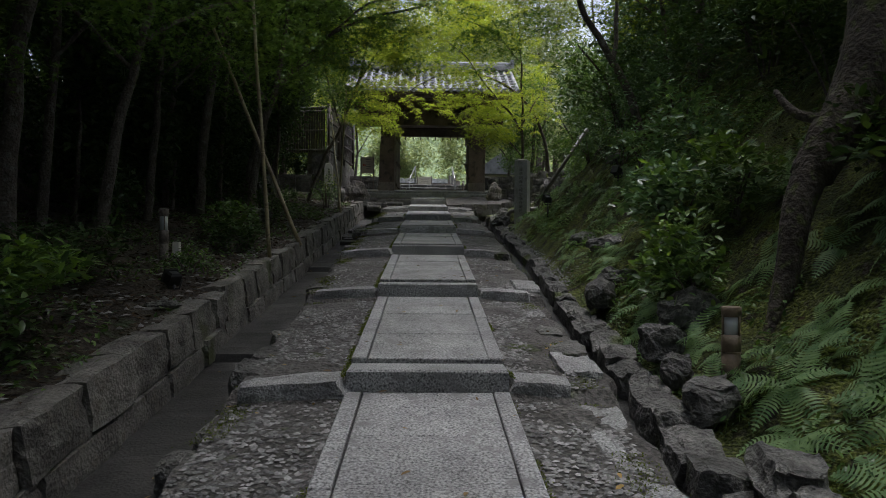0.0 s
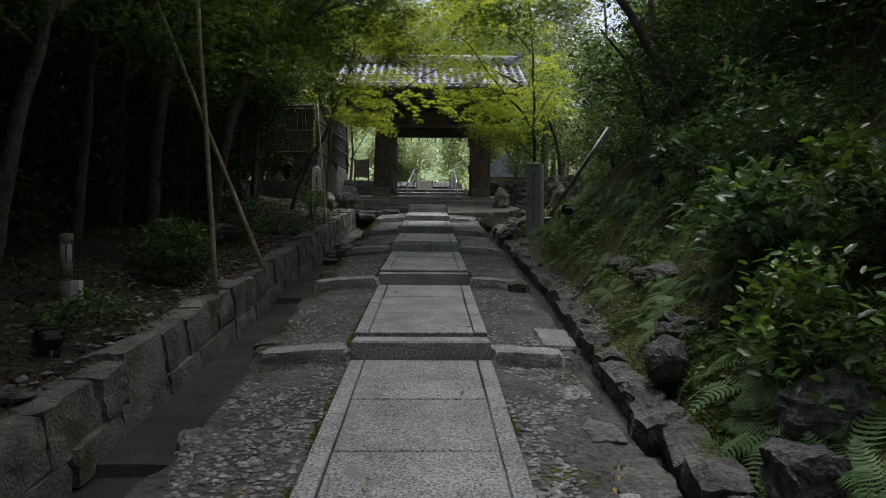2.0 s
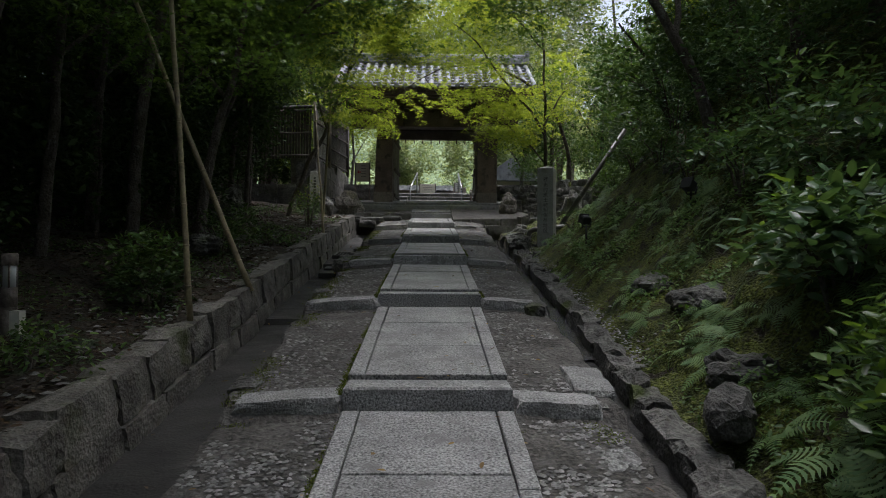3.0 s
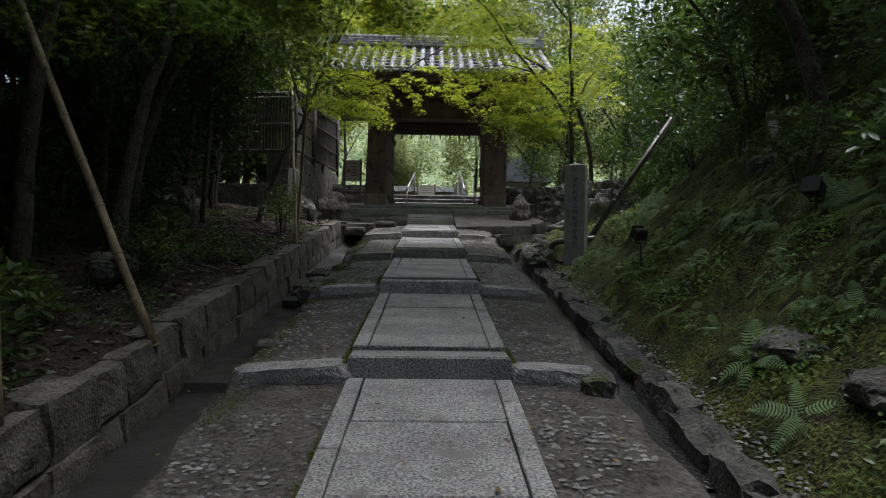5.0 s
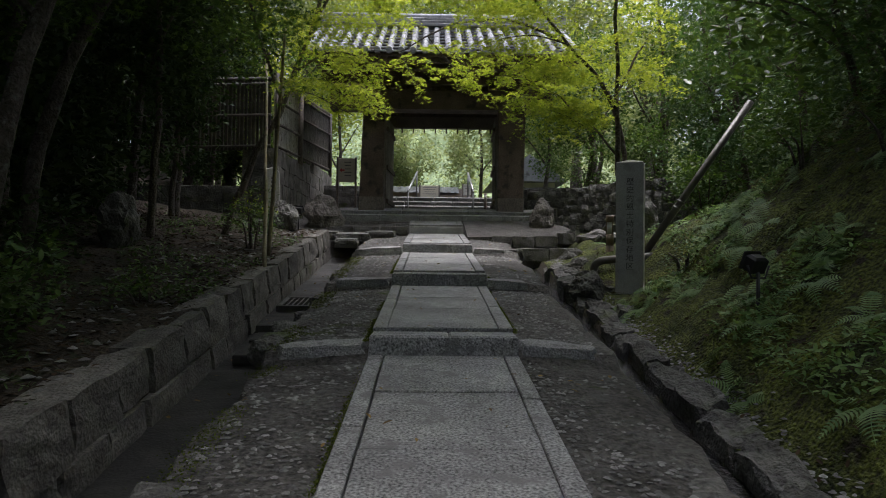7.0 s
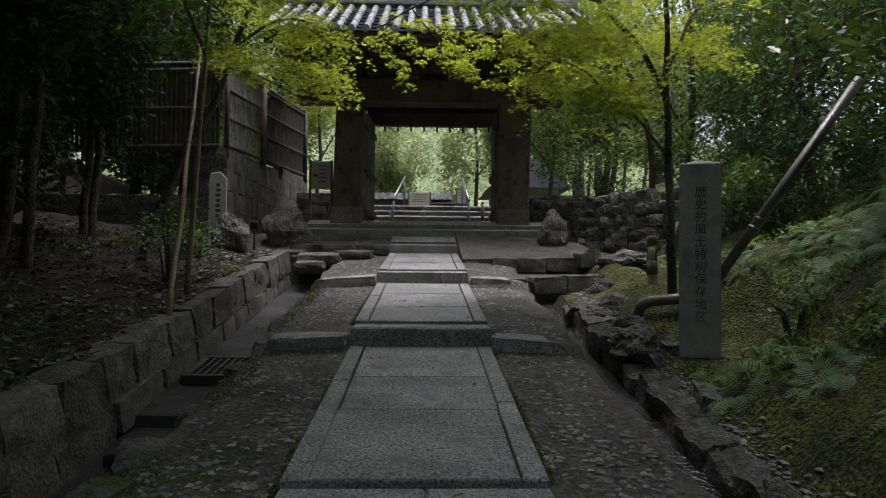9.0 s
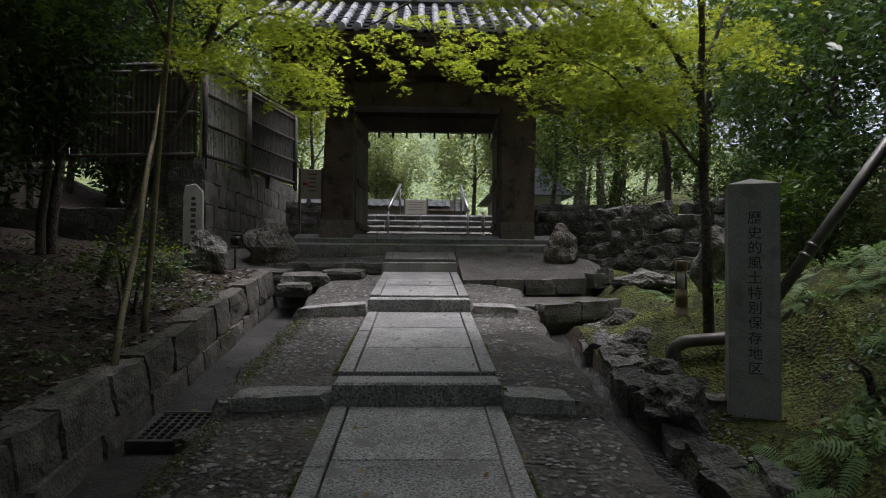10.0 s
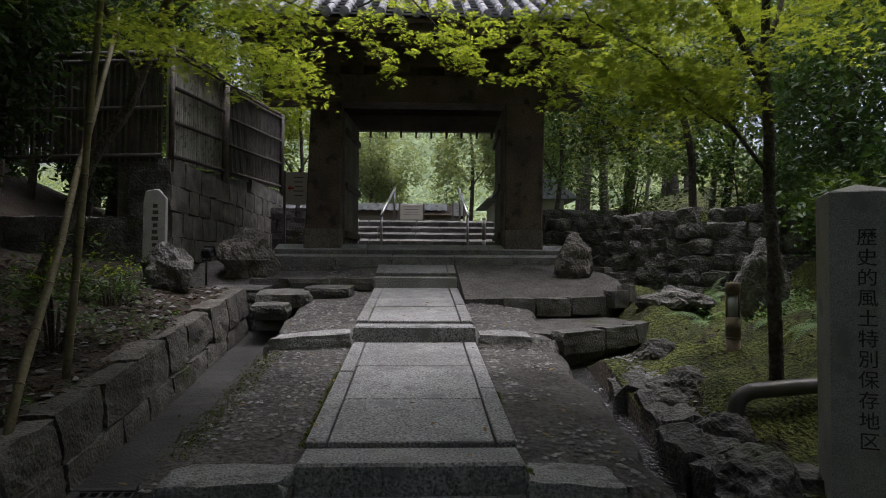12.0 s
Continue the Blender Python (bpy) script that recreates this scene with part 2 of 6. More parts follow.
plaster = material("plaster", (0.5, 0.48, 0.43), (0.62, 0.6, 0.55), 1.5, 0.9, 0.2, 30, spot=0.08, vary=0)
cream = material("cream_board", (0.55, 0.5, 0.38), (0.62, 0.57, 0.45), 2, 0.6, 0.05, 30, spot=0.05, vary=0)
red_ink = material("red_paint", (0.5, 0.05, 0.04), (0.55, 0.07, 0.05), 5, 0.6, 0, 30, spot=0.05, vary=0)
dark_ink = material("dark_paint", (0.05, 0.05, 0.05), (0.08, 0.08, 0.08), 5, 0.6, 0, 30, spot=0.05, vary=0)
lens_mat = material("frosted_lens", (0.5, 0.52, 0.52), (0.58, 0.6, 0.6), 5, 0.3, 0, 30, spot=0.05, vary=0)
# pale hill tone: the haze of distance is put into the colour
hill_hazed = material("far_woods", (0.12, 0.17, 0.08), (0.22, 0.28, 0.13), 0.15, 0.9, 0, 0.9, spot=0.5, vary=0)
# Lit and shaded tone of one maple leaf: light is put into the colour.
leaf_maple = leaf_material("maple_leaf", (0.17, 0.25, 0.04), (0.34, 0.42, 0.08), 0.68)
leaf_maple_shade = leaf_material("maple_leaf_shaded", (0.06, 0.125, 0.03), (0.13, 0.22, 0.05), 0.5)
leaf_dark = leaf_material("evergreen_leaf", (0.022, 0.05, 0.016), (0.06, 0.1, 0.028), 0.25, 0.6, 0.3)
leaf_mid = leaf_material("shrub_leaf", (0.045, 0.095, 0.03), (0.105, 0.18, 0.042), 0.35, 0.35)
leaf_tip = leaf_material("young_leaf", (0.1, 0.19, 0.03), (0.17, 0.28, 0.05), 0.35, 0.35)
leaf_blue = leaf_material("bluish_leaf", (0.05, 0.11, 0.05), (0.1, 0.18, 0.08), 0.3, 0.35)
# haze is put into the pale bluish tone of these far leaves
leaf_far_hazed = leaf_material("hazed_far_leaf", (0.17, 0.235, 0.13), (0.33, 0.39, 0.24), 0.4, 0.6)
leaf_fern = leaf_material("fern_frond", (0.1, 0.19, 0.075), (0.21, 0.32, 0.14), 0.4, 0.45, 0.4)
leaf_moss = leaf_material("moss_tuft", (0.05, 0.075, 0.008), (0.12, 0.15, 0.018), 0.2, 0.8, 0.2)
leaf_dead = leaf_material("fallen_leaf", (0.09, 0.05, 0.02), (0.3, 0.2, 0.05), 0.1, 0.7)
litter_mat = leaf_material("leaf_litter", (0.025, 0.016, 0.01), (0.085, 0.055, 0.03), 0.05, 0.9, 0.2)
water = bpy.data.materials.new("running_water")
water.use_nodes = True
_b = water.node_tree.nodes["Principled BSDF"]
_b.inputs["Base Color"].default_value = (0.03, 0.03, 0.028, 1)
_b.inputs["Roughness"].default_value = 0.12
_n, _p = water.node_tree.nodes.new("ShaderNodeTexNoise"), water.node_tree.nodes.new("ShaderNodeBump")
_n.inputs["Scale"].default_value = 34
_p.inputs["Strength"].default_value, _p.inputs["Distance"].default_value = 0.6, 0.03
_g = water.node_tree.nodes.new("ShaderNodeNewGeometry")
water.node_tree.links.new(_g.outputs["Position"], _n.inputs["Vector"])
water.node_tree.links.new(_n.outputs["Fac"], _p.inputs["Height"])
water.node_tree.links.new(_p.outputs[0], _b.inputs["Normal"])

# ---- plan of the ground ----
RISE = 0.14
STEP_Y = [-3.77, -1.13, 1.51, 4.15, 6.79, 9.43, 12.09, 14.73, 17.37, 20.0]
STEP_Z = [-0.68, -0.22, 0.235, 0.68, 1.13, 1.58, 1.99, 2.375, 2.77, 3.165]
LEDGE_Y, LEDGE_Z = 20.9, 3.45


def base(y):
    """Height of the path's slope without its steps."""
    ys = [-40] + STEP_Y + [LEDGE_Y, 22, 25, 27, 60, 400]
    zs = [-6.8] + [z - RISE / 2 for z in STEP_Z] + [LEDGE_Z, 3.52, 3.55, 4.35, 4.4, 5.0]
    return np.interp(y, ys, zs)


def tread(y):
    """Height of the stepped walking surface."""
    for k in range(len(STEP_Y) - 1, -1, -1):
        if y >= STEP_Y[k]:
            y1 = STEP_Y[k + 1] if k + 1 < len(STEP_Y) else LEDGE_Y
            z1 = STEP_Z[k + 1] - RISE if k + 1 < len(STEP_Z) else LEDGE_Z - 0.12
            return STEP_Z[k] + (z1 - STEP_Z[k]) * min((y - STEP_Y[k]) / (y1 - STEP_Y[k]), 1)
    return STEP_Z[0] - RISE


def wall_top(y):
    return 0.66 + 0.152 * (y - 3.59)


def sstep(a, b, x):
    t = min(max((x - a) / (b - a), 0), 1)
    return t * t * (3 - 2 * t)


def lump(x, y, s, k=0.0):
    return noise.noise(Vector((x * s, y * s, k)))


def height(x, y):
    """Height of the natural ground."""
    b = float(base(y))
    far = sstep(24, 30, y)
    if x < -2.0:
        z = wall_top(min(y, 24)) - 0.02 + 0.13 * min(max(0, -2.15 - x), 6) + 0.07 * lump(x, y, 1.3) + 0.03 * lump(x, y, 5)
        z += 0.45 * max(0, min(-6.5 - x, 8))
        yard = sstep(19.2, 19.6, y) * (1 - sstep(3.15, 3.3, -x))
        z = z * (1 - yard) + (b - 0.12) * yard
        z = z * (1 - far) + 4.35 * far
    elif x > 1.56:
        d = x - 1.6
        flat = sstep(13.3, 15.5, y)
        steep = 0.95 * (1 - flat) + 0.42 * flat
        z = b + (0.5 * max(0, min(d - 0.3, 0.5)) + 1.05 * max(0, min(d - 0.8, 3.6))) * (steep / 0.95) + 0.15 * max(0, d - 4.8)
        z -= 0.24 * (1 - sstep(0.1, 0.5, d))
        low = sstep(15.8, 17.6, y)
        z = z * (1 - low) + (2.45 + 0.12 * min(d, 2.6) + 0.1 * (min(y, 22) - 16) + 0.6 * max(0, min(d - 2.6, 3))) * low
        wl = float(np.interp(y, [18.9, 19.4, 20.1, 21.1, 21.9], [5.8, 4.1, 3.3, 2.75, 1.95]))
        if y > 18.9 and x > wl + 0.2:
            z = 4.0
        z += (0.16 * lump(x, y, 1.1, 3) + 0.08 * lump(x, y, 3.2, 5) + 0.03 * lump(x, y, 9, 7)) * sstep(0.1, 0.8, d)
        shelf = sstep(17.0, 17.6, y) * (1 - sstep(2.2, 2.7, x)) * (1 - sstep(20.8, 21, y))
        z = z * (1 - shelf) + (b - 0.35) * shelf
        dip = 1 - sstep(0.3, 1.0, math.hypot(x - 2.15, y - 14.75))
        z = z * (1 - dip) + min(z, 2.16) * dip
        z = z * (1 - far) + (4.35 + 0.25 * max(0, min(x - 3, 10))) * far
    else:
        z = b - 0.62 if y < LEDGE_Y else b - 0.06
    hill = sstep(60, 190, y) * 52 * (0.75 + 0.45 * lump(x, y, 0.012)) * (0.55 + 0.45 * sstep(-60, 10, -abs(x)))
    return z + hill


def spaced(*runs):
    out = []
    for a, b, n in runs:
        out += list(np.linspace(a, b, n, endpoint=False))
    return out


XS = spaced((-220, -30, 10), (-30, -8, 14), (-8, -2.4, 30), (-2.4, -2.0, 3)) + [-1.985, -1.2, 0, 1.2, 1.555] + spaced((1.58, 6.5, 46), (6.5, 12, 14), (12, 40, 10), (40, 241, 11))
YS = spaced((-40, -4, 16), (-4, 23, 180), (23, 30, 20), (30, 60, 16), (60, 420, 40))
gv = [(x, y, height(x, y)) for y in YS for x in XS]
W = len(XS)
gf = [(j * W + i, j * W + i + 1, (j + 1) * W + i + 1, (j + 1) * W + i) for j in range(len(YS) - 1) for i in range(W - 1)]
gmesh = mesh_of("ground", gv, gf, [soil, mossbank, hill_hazed, concrete], smooth=True)
for p in gmesh.polygons:
    c = p.center
    p.material_index = 2 if c.y > 58 else 1 if c.x > 1.57 else 3 if (c.x > -3.2 and c.y > 19.5 and c.y < 30) else 0
ground = new("ground", gmesh)
tagged(ground, "wooded ground with leafy soil, mossy bank and far wooded hill", "ground", kind="structure")

# ---- pavement ----
pavement = thing("pavement", (0, 0, 0), "stepped path of granite slabs between strips of pebbled concrete", "path", kind="structure")
HALF = 0.535
STRIP = 0.105


def on_slope(name, me, x, y0, y1, lift=0.0, yaw=0.0, label=""):
    ym = (y0 + y1) / 2
    z0, z1 = tread(y0 + 1e-3), tread(y1 - 1e-3)
    ob = part(name, me, pavement, label, (x, ym, (z0 + z1) / 2 + lift), (math.degrees(math.atan2(z1 - z0, y1 - y0)), 0, yaw))
    return ob


r = random.Random(3)
for k, y0 in enumerate(STEP_Y):
    y1 = STEP_Y[k + 1] if k + 1 < len(STEP_Y) else LEDGE_Y
    z0 = STEP_Z[k]
    # the step's front stone; some are in two pieces
    depth = 0.27
    cut = {6: 0.5, 9: None}.get(k)
    pieces = [(-HALF, HALF)] if not cut else [(-HALF, 0.035), (0.04, HALF)]
    for a, b in pieces:
        me = slab_mesh("step_stone", b - a, depth, RISE + 0.14, 0.014, granite)
        part("step_stone", me, pavement, loc=((a + b) / 2, y0 + depth / 2, z0 + r.uniform(-0.003, 0.003)))
    # inner slabs and border strips
    ya, yb = y0 + depth + 0.006, y1 - 0.004
    n = 3 if yb - ya > 1.5 else 1
    cuts = [ya] + [ya + (yb - ya) * (i + r.uniform(-0.12, 0.12)) / n for i in range(1, n)] + [yb]
    for i in range(n):
        w = 2 * (HALF - STRIP - 0.008)
        me = slab_mesh("slab", w, cuts[i + 1] - cuts[i] - 0.008, 0.12, 0.006, granite)
        on_slope("slab", me, r.uniform(-0.004, 0.004), cuts[i], cuts[i + 1], r.uniform(-0.004, 0.002), r.uniform(-0.2, 0.2))
    for sx in (-1, 1):
        m = 2 if n == 3 else 1
        q = [ya] + [ya + (yb - ya) * (0.5 + r.uniform(-0.15, 0.15))] * (m - 1) + [yb]
        for i in range(m):
            me = slab_mesh("border_stone", STRIP, q[i + 1] - q[i] - 0.006, 0.12, 0.007, granite)
            on_slope("border_stone", me, sx * (HALF - STRIP / 2) + r.uniform(-0.004, 0.004), q[i], q[i + 1], r.uniform(-0.002, 0.005))
    # hewn kerb stones that carry the step out on both sides
    for sx, reach in ((-1, 1.2), (1, 1.02)):
        if k == 9:
            continue
        a, b = HALF + 0.01, reach + r.uniform(-0.08, 0.1)
        if sx < 0 and k >= 6:
            b += 0.05
        me = rough_block("kerb_stone", b - a, 0.27, 0.2, k * 2 + sx + 3, granite_rough, 5, 0.075, 0.27)
        part("kerb_stone", me, pavement, "hewn granite kerb stone", (sx * (a + b) / 2, y0 + 0.08 + r.uniform(-0.02, 0.03), z0 - 0.165), (3, sx * 3.5 + r.uniform(-1.5, 1.5), r.uniform(-3, 3)))


def bed_sag(x, y):
    e = (abs(x) - HALF) / 0.7
    return 0.035 * min(e * e, 1.2) + 0.014 * noise.noise(Vector((x * 4, y * 4, 0)))


def bed_drop(y):
    """How far the pebbled strips lie below the slabs: deep behind a step's edge, less towards the next step."""
    k = max(i for i in range(len(STEP_Y)) if STEP_Y[i] <= y + 1e-6) if y > STEP_Y[0] else 0
    return 0.1 - 0.06 * min((y - STEP_Y[k]) / 2.0, 1) if k < 9 else 0.05


def bed(y0, y1, inner, outer, drop, seed):
    """A strip of pebbled concrete beside the slabs, with a broken outer edge."""
    n, m = int((y1 - y0) / 0.12) + 2, 7
    vs = []
    for j in range(n):
        y = y0 + (y1 - y0) * j / (n - 1)
        z = tread(min(max(y, y0 + 1e-3), y1 - 1e-3))
        edge = outer + math.copysign(0.09, outer) * noise.noise(Vector((seed, y * 1.9, 0))) + math.copysign(0.04, outer) * noise.noise(Vector((seed, y * 6, 0)))
        for i in range(m):
            x = inner + (edge - inner) * i / (m - 1)
            sag = bed_sag(x, y)
            vs.append((x, y, z - bed_drop(y) - sag))
        vs.append((edge + math.copysign(0.03, outer), y, z - bed_drop(y) - 0.1))
        vs.append((edge + math.copysign(0.02, outer), y, z - drop - (0.52 if abs(outer) < 1.9 else 0.14)))
    w = m + 2
    fs = []
    for j in range(n - 1):
        for i in range(w - 1):
            q = (j * w + i, j * w + i + 1, (j + 1) * w + i + 1, (j + 1) * w + i)
            fs.append(q if outer > 0 else q[::-1])
    fs.append(tuple(range(w)) if outer < 0 else tuple(range(w))[::-1])
    return mesh_of("pebbled_strip", vs, fs, [concrete])


for k in range(len(STEP_Y)):
    y0 = STEP_Y[k]
    y1 = STEP_Y[k + 1] if k + 1 < len(STEP_Y) else LEDGE_Y
    part("pebbled_strip", bed(y0 + 0.02, y1 + 0.02, -HALF - 0.004, -1.27 if k < 9 else -2.0, 0.06, k * 2), pavement, "worn concrete with pebbles")
    part("pebbled_strip", bed(y0 + 0.02, y1 + 0.02, HALF + 0.004, 1.23 if k < 9 else 2.2, 0.06, k * 2 + 1), pavement, "worn concrete with pebbles")

# pebbles set in the concrete
OCT = np.array([(1, 0, 0), (0.3, 0.95, 0), (-0.8, 0.6, 0), (-0.8, -0.6, 0), (0.3, -0.95, 0), (0.1, 0.05, 0.8)])
OCTF = np.array([(0, 1, 5), (1, 2, 5), (2, 3, 5), (3, 4, 5), (4, 0, 5)])


def scatter_stones(name, spots, mat, parent, lo, hi, flat=0.5):
    n = len(spots)
    s = rng.uniform(lo, hi, (n, 1, 3)) * np.array([1, 1, flat])
    a = rng.uniform(0, 2 * np.pi, n)
    ca, sa = np.cos(a), np.sin(a)
    v = OCT[None] * s + rng.normal(0, 0.12, (n, 6, 3)) * lo
    x = v[..., 0] * ca[:, None] - v[..., 1] * sa[:, None]
    y = v[..., 0] * sa[:, None] + v[..., 1] * ca[:, None]
    v = np.stack([x, y, v[..., 2]], -1) + np.asarray(spots)[:, None, :]
    f = OCTF[None] + 6 * np.arange(n)[:, None, None]
    ob = part(name, mesh_fast(name, v.reshape(-1, 3), f.reshape(-1, 3), mat), parent)
    return tagged(ob, kind="stuff")


spots = []
for _ in range(26000):
    y = rng.uniform(0.2, 20.8)
    left = rng.random() < 0.5
    x = rng.uniform(-1.24, -0.56) if left else rng.uniform(0.56, 1.14)
    if y > 7 and rng.random() < 0.62:
        continue
    if lump(x, y, 1.5, 11) < -0.12 - 0.2 * (rng.random() - 0.5):
        continue
    spots.append((x, y, tread(y) - bed_drop(y) + 0.004 - bed_sag(x, y)))
scatter_stones("pebbles", spots, pebble, pavement, 0.008, 0.027, 0.6)

# flat stones along the outer edge of the path
for i in range(34):
    y = 0.6 + i * 0.56 + r.uniform(-0.15, 0.15)
    if y > 14.6:
        break
    if r.random() < 0.75:
        me = rough_block("edge_stone", r.uniform(0.2, 0.3), r.uniform(0.35, 0.55), 0.2, 40 + i, granite_rough if r.random() < (0.8 if y < 7.5 else 0.15) else darkrock, 4, 0.11, 0.3)
        part("edge_stone", me, pavement, "rough stone", (1.09 + r.uniform(-0.05, 0.03), y, tread(y) - (0.165 if y < 7.5 else 0.2)), (r.uniform(3, 10), r.uniform(-6, 6), r.uniform(-12, 12)))
    if r.random() < 0.5:
        me = rough_block("edge_stone", r.uniform(0.15, 0.26), r.uniform(0.2, 0.4), 0.2, 90 + i, darkrock, 3, 0.14, 0.45)
        part("edge_stone", me, pavement, "rough stone", (-1.27 + r.uniform(-0.05, 0.05), y, tread(y) - 0.2), (r.uniform(3, 10), r.uniform(-6, 6), r.uniform(-20, 20)))


# ---- gutters ----
def strip_mesh(name, x0, x1, ys, zf, mat, m=6, amp=0.012):
    vs, fs = [], []
    for j, y in enumerate(ys):
        for i in range(m):
            x = x0 + (x1 - x0) * i / (m - 1)
            vs.append((x, y, zf(y) + amp * noise.noise(Vector((x * 5, y * 5, 2)))))
        if j:
            a, b = (j - 1) * m, j * m
            fs += [(a + i, a + i + 1, b + i + 1, b + i) for i in range(m - 1)]
    return mesh_of(name, vs, fs, [mat])


def gutter_z(y):
    drops = sum(0.07 * sstep(d, d + 0.02, y) for d in (1.0, 5.75, 10.3, 14.2))
    return 0.05 + 0.137 * (y - 2.1) - 0.17 + drops


ys = sorted(list(np.arange(-3, 19.5, 0.1)) + [d + e for d in (1.0, 5.75, 10.3, 14.2) for e in (0.0, 0.02)])
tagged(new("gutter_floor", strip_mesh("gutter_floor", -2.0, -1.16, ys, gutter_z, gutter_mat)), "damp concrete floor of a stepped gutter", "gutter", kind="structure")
tagged(new("gutter_water", strip_mesh("gutter_water", 1.12, 1.57, np.arange(8.6, 18.3, 0.12), lambda y: float(base(y)) - 0.345, water)), "thin running water over a dark gutter", "water", kind="structure")

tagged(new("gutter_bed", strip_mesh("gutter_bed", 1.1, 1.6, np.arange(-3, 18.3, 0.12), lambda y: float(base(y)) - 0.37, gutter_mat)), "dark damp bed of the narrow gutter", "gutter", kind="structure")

# ---- low stone wall along the gutter ----
wall_left = thing("wall_left", (0, 0, 0), "low retaining wall of two courses of weathered stone blocks", "wall", kind="structure")
core_v = []
for y in np.arange(-3, 19.31, 0.3):
    core_v += [(-1.99, y, float(gutter_z(y)) - 0.1), (-2.01, y, wall_top(y) - 0.05), (-2.3, y, wall_top(y) - 0.04), (-2.3, y, float(gutter_z(y)) - 0.1)]
nq = len(core_v) // 4
core_f = [(a * 4 + i, a * 4 + 4 + i, a * 4 + 4 + (i + 1) % 4, a * 4 + (i + 1) % 4) for a in range(nq - 1) for i in range(4)] + [(0, 1, 2, 3), tuple(4 * nq - 4 + i for i in (3, 2, 1, 0))]
part("wall_core", mesh_of("wall_core", core_v, core_f, [soil]), wall_left)
for course in (0, 1):
    y, i = -2.5, 0
    while y < 19.2:
        ln = r.uniform(0.32, 0.62) * (1 if course else 1.25)
        ln = min(ln, 19.3 - y)
        if ln < 0.12:
            break
        ym = y + ln / 2
        gz, wt = float(gutter_z(ym)), wall_top(ym)
        h = wt - gz
        lowh = h * 0.36
        if course == 0:
            me = rough_block("block", 0.2, ln - 0.002, lowh + 0.05, i + 200, wallstone, 5, 0.06, 0.1)
            part("block", me, wall_left, loc=(-2.03 + r.uniform(-0.012, 0.012), ym, gz + lowh / 2 - 0.03), rot=(8.2, -4, r.uniform(-1.5, 1.5)))
        else:
            me = rough_block("block", 0.3, ln - 0.002, h - lowh + r.uniform(-0.03, 0.05), i + 300, wallstone, 5, 0.075, 0.12)
            part("block", me, wall_left, loc=(-2.11 + r.uniform(-0.02, 0.012), ym, gz + lowh + (h - lowh) / 2), rot=(8.4, -4 + r.uniform(-2, 2), r.uniform(-2, 2)))
        y += ln
        i += 1

# ---- kerb of rocks below the mossy bank ----
kerb_right = thing("kerb_right", (0, 0, 0), "kerb of dark rough rocks between gutter and mossy bank", "kerb", kind="structure")
y, i = -1.5, 0
while y < 16.6:
    neat = 6.2 < y < 13.6
    ln = r.uniform(0.3, 0.55) if neat else r.uniform(0.25, 0.5)
    ym = y + ln / 2
    top = float(base(ym)) - 0.2
    xk = float(np.interp(ym, [0, 7.5, 9, 13, 14.5, 16.6], [1.58, 1.6, 1.65, 1.67, 1.73, 1.7]))
    if neat:
        me = rough_block("rock", r.uniform(0.19, 0.26), ln * 0.96, 0.4, i + 400, darkrock, 5, 0.13, 0.22)
        part("rock", me, kerb_right, loc=(xk + r.uniform(-0.012, 0.012), ym, top - 0.18 + r.uniform(-0.03, 0.03)), rot=(8.8 + r.uniform(-5, 5), r.uniform(-9, 5), r.uniform(-6, 6)))
    else:
        me = rough_block("rock", r.uniform(0.24, 0.34), ln * 1.02, r.uniform(0.36, 0.46), i + 400, darkrock, 5, 0.14, 0.22)
        part("rock", me, kerb_right, loc=(xk + r.uniform(-0.02, 0.03), ym, top - 0.16 + r.uniform(-0.04, 0.04)), rot=(8.5 + r.uniform(-9, 9), r.uniform(-14, 6), r.uniform(-14, 14)))
    if ym < 6.6 and r.random() < 0.6:
        me = rough_block("rock", r.uniform(0.2, 0.3), r.uniform(0.22, 0.4), r.uniform(0.2, 0.28), i + 500, darkrock, 6, 0.2, 0.45)
        part("rock", me, kerb_right, loc=(1.78 + r.uniform(-0.05, 0.08), ym + r.uniform(-0.1, 0.1), float(base(ym)) + r.uniform(-0.1, 0.06)), rot=(r.uniform(-12, 12), r.uniform(-16, 10), r.uniform(-30, 30)))
    if ym > 13.8 and r.random() < 0.75:
        me = rough_block("rock", r.uniform(0.22, 0.36), r.uniform(0.3, 0.5), r.uniform(0.26, 0.36), i + 540, darkrock, 5, 0.15, 0.26)
        part("rock", me, kerb_right, loc=(xk + 0.26 + r.uniform(-0.04, 0.05), ym, float(base(ym)) - 0.27 + r.uniform(-0.04, 0.04)), rot=(r.uniform(-6, 14), r.uniform(-14, 12), r.uniform(-30, 30)))
    y += ln
    i += 1

# ---- gate ----
gate = thing("temple_gate", (0.1, 21.5, 3.45), "old roofed timber gate with open plank doors and grey tiled roof", "gate")


def box(name, x0, x1, y0, y1, z0, z1, mat, parent, label="", c=0.012, rot=(0, 0, 0)):
    me = slab_mesh(name, x1 - x0, y1 - y0, z1 - z0, min(c, (z1 - z0) / 3), mat)
    return part(name, me, parent, label, ((x0 + x1) / 2, (y0 + y1) / 2, z1), rot)


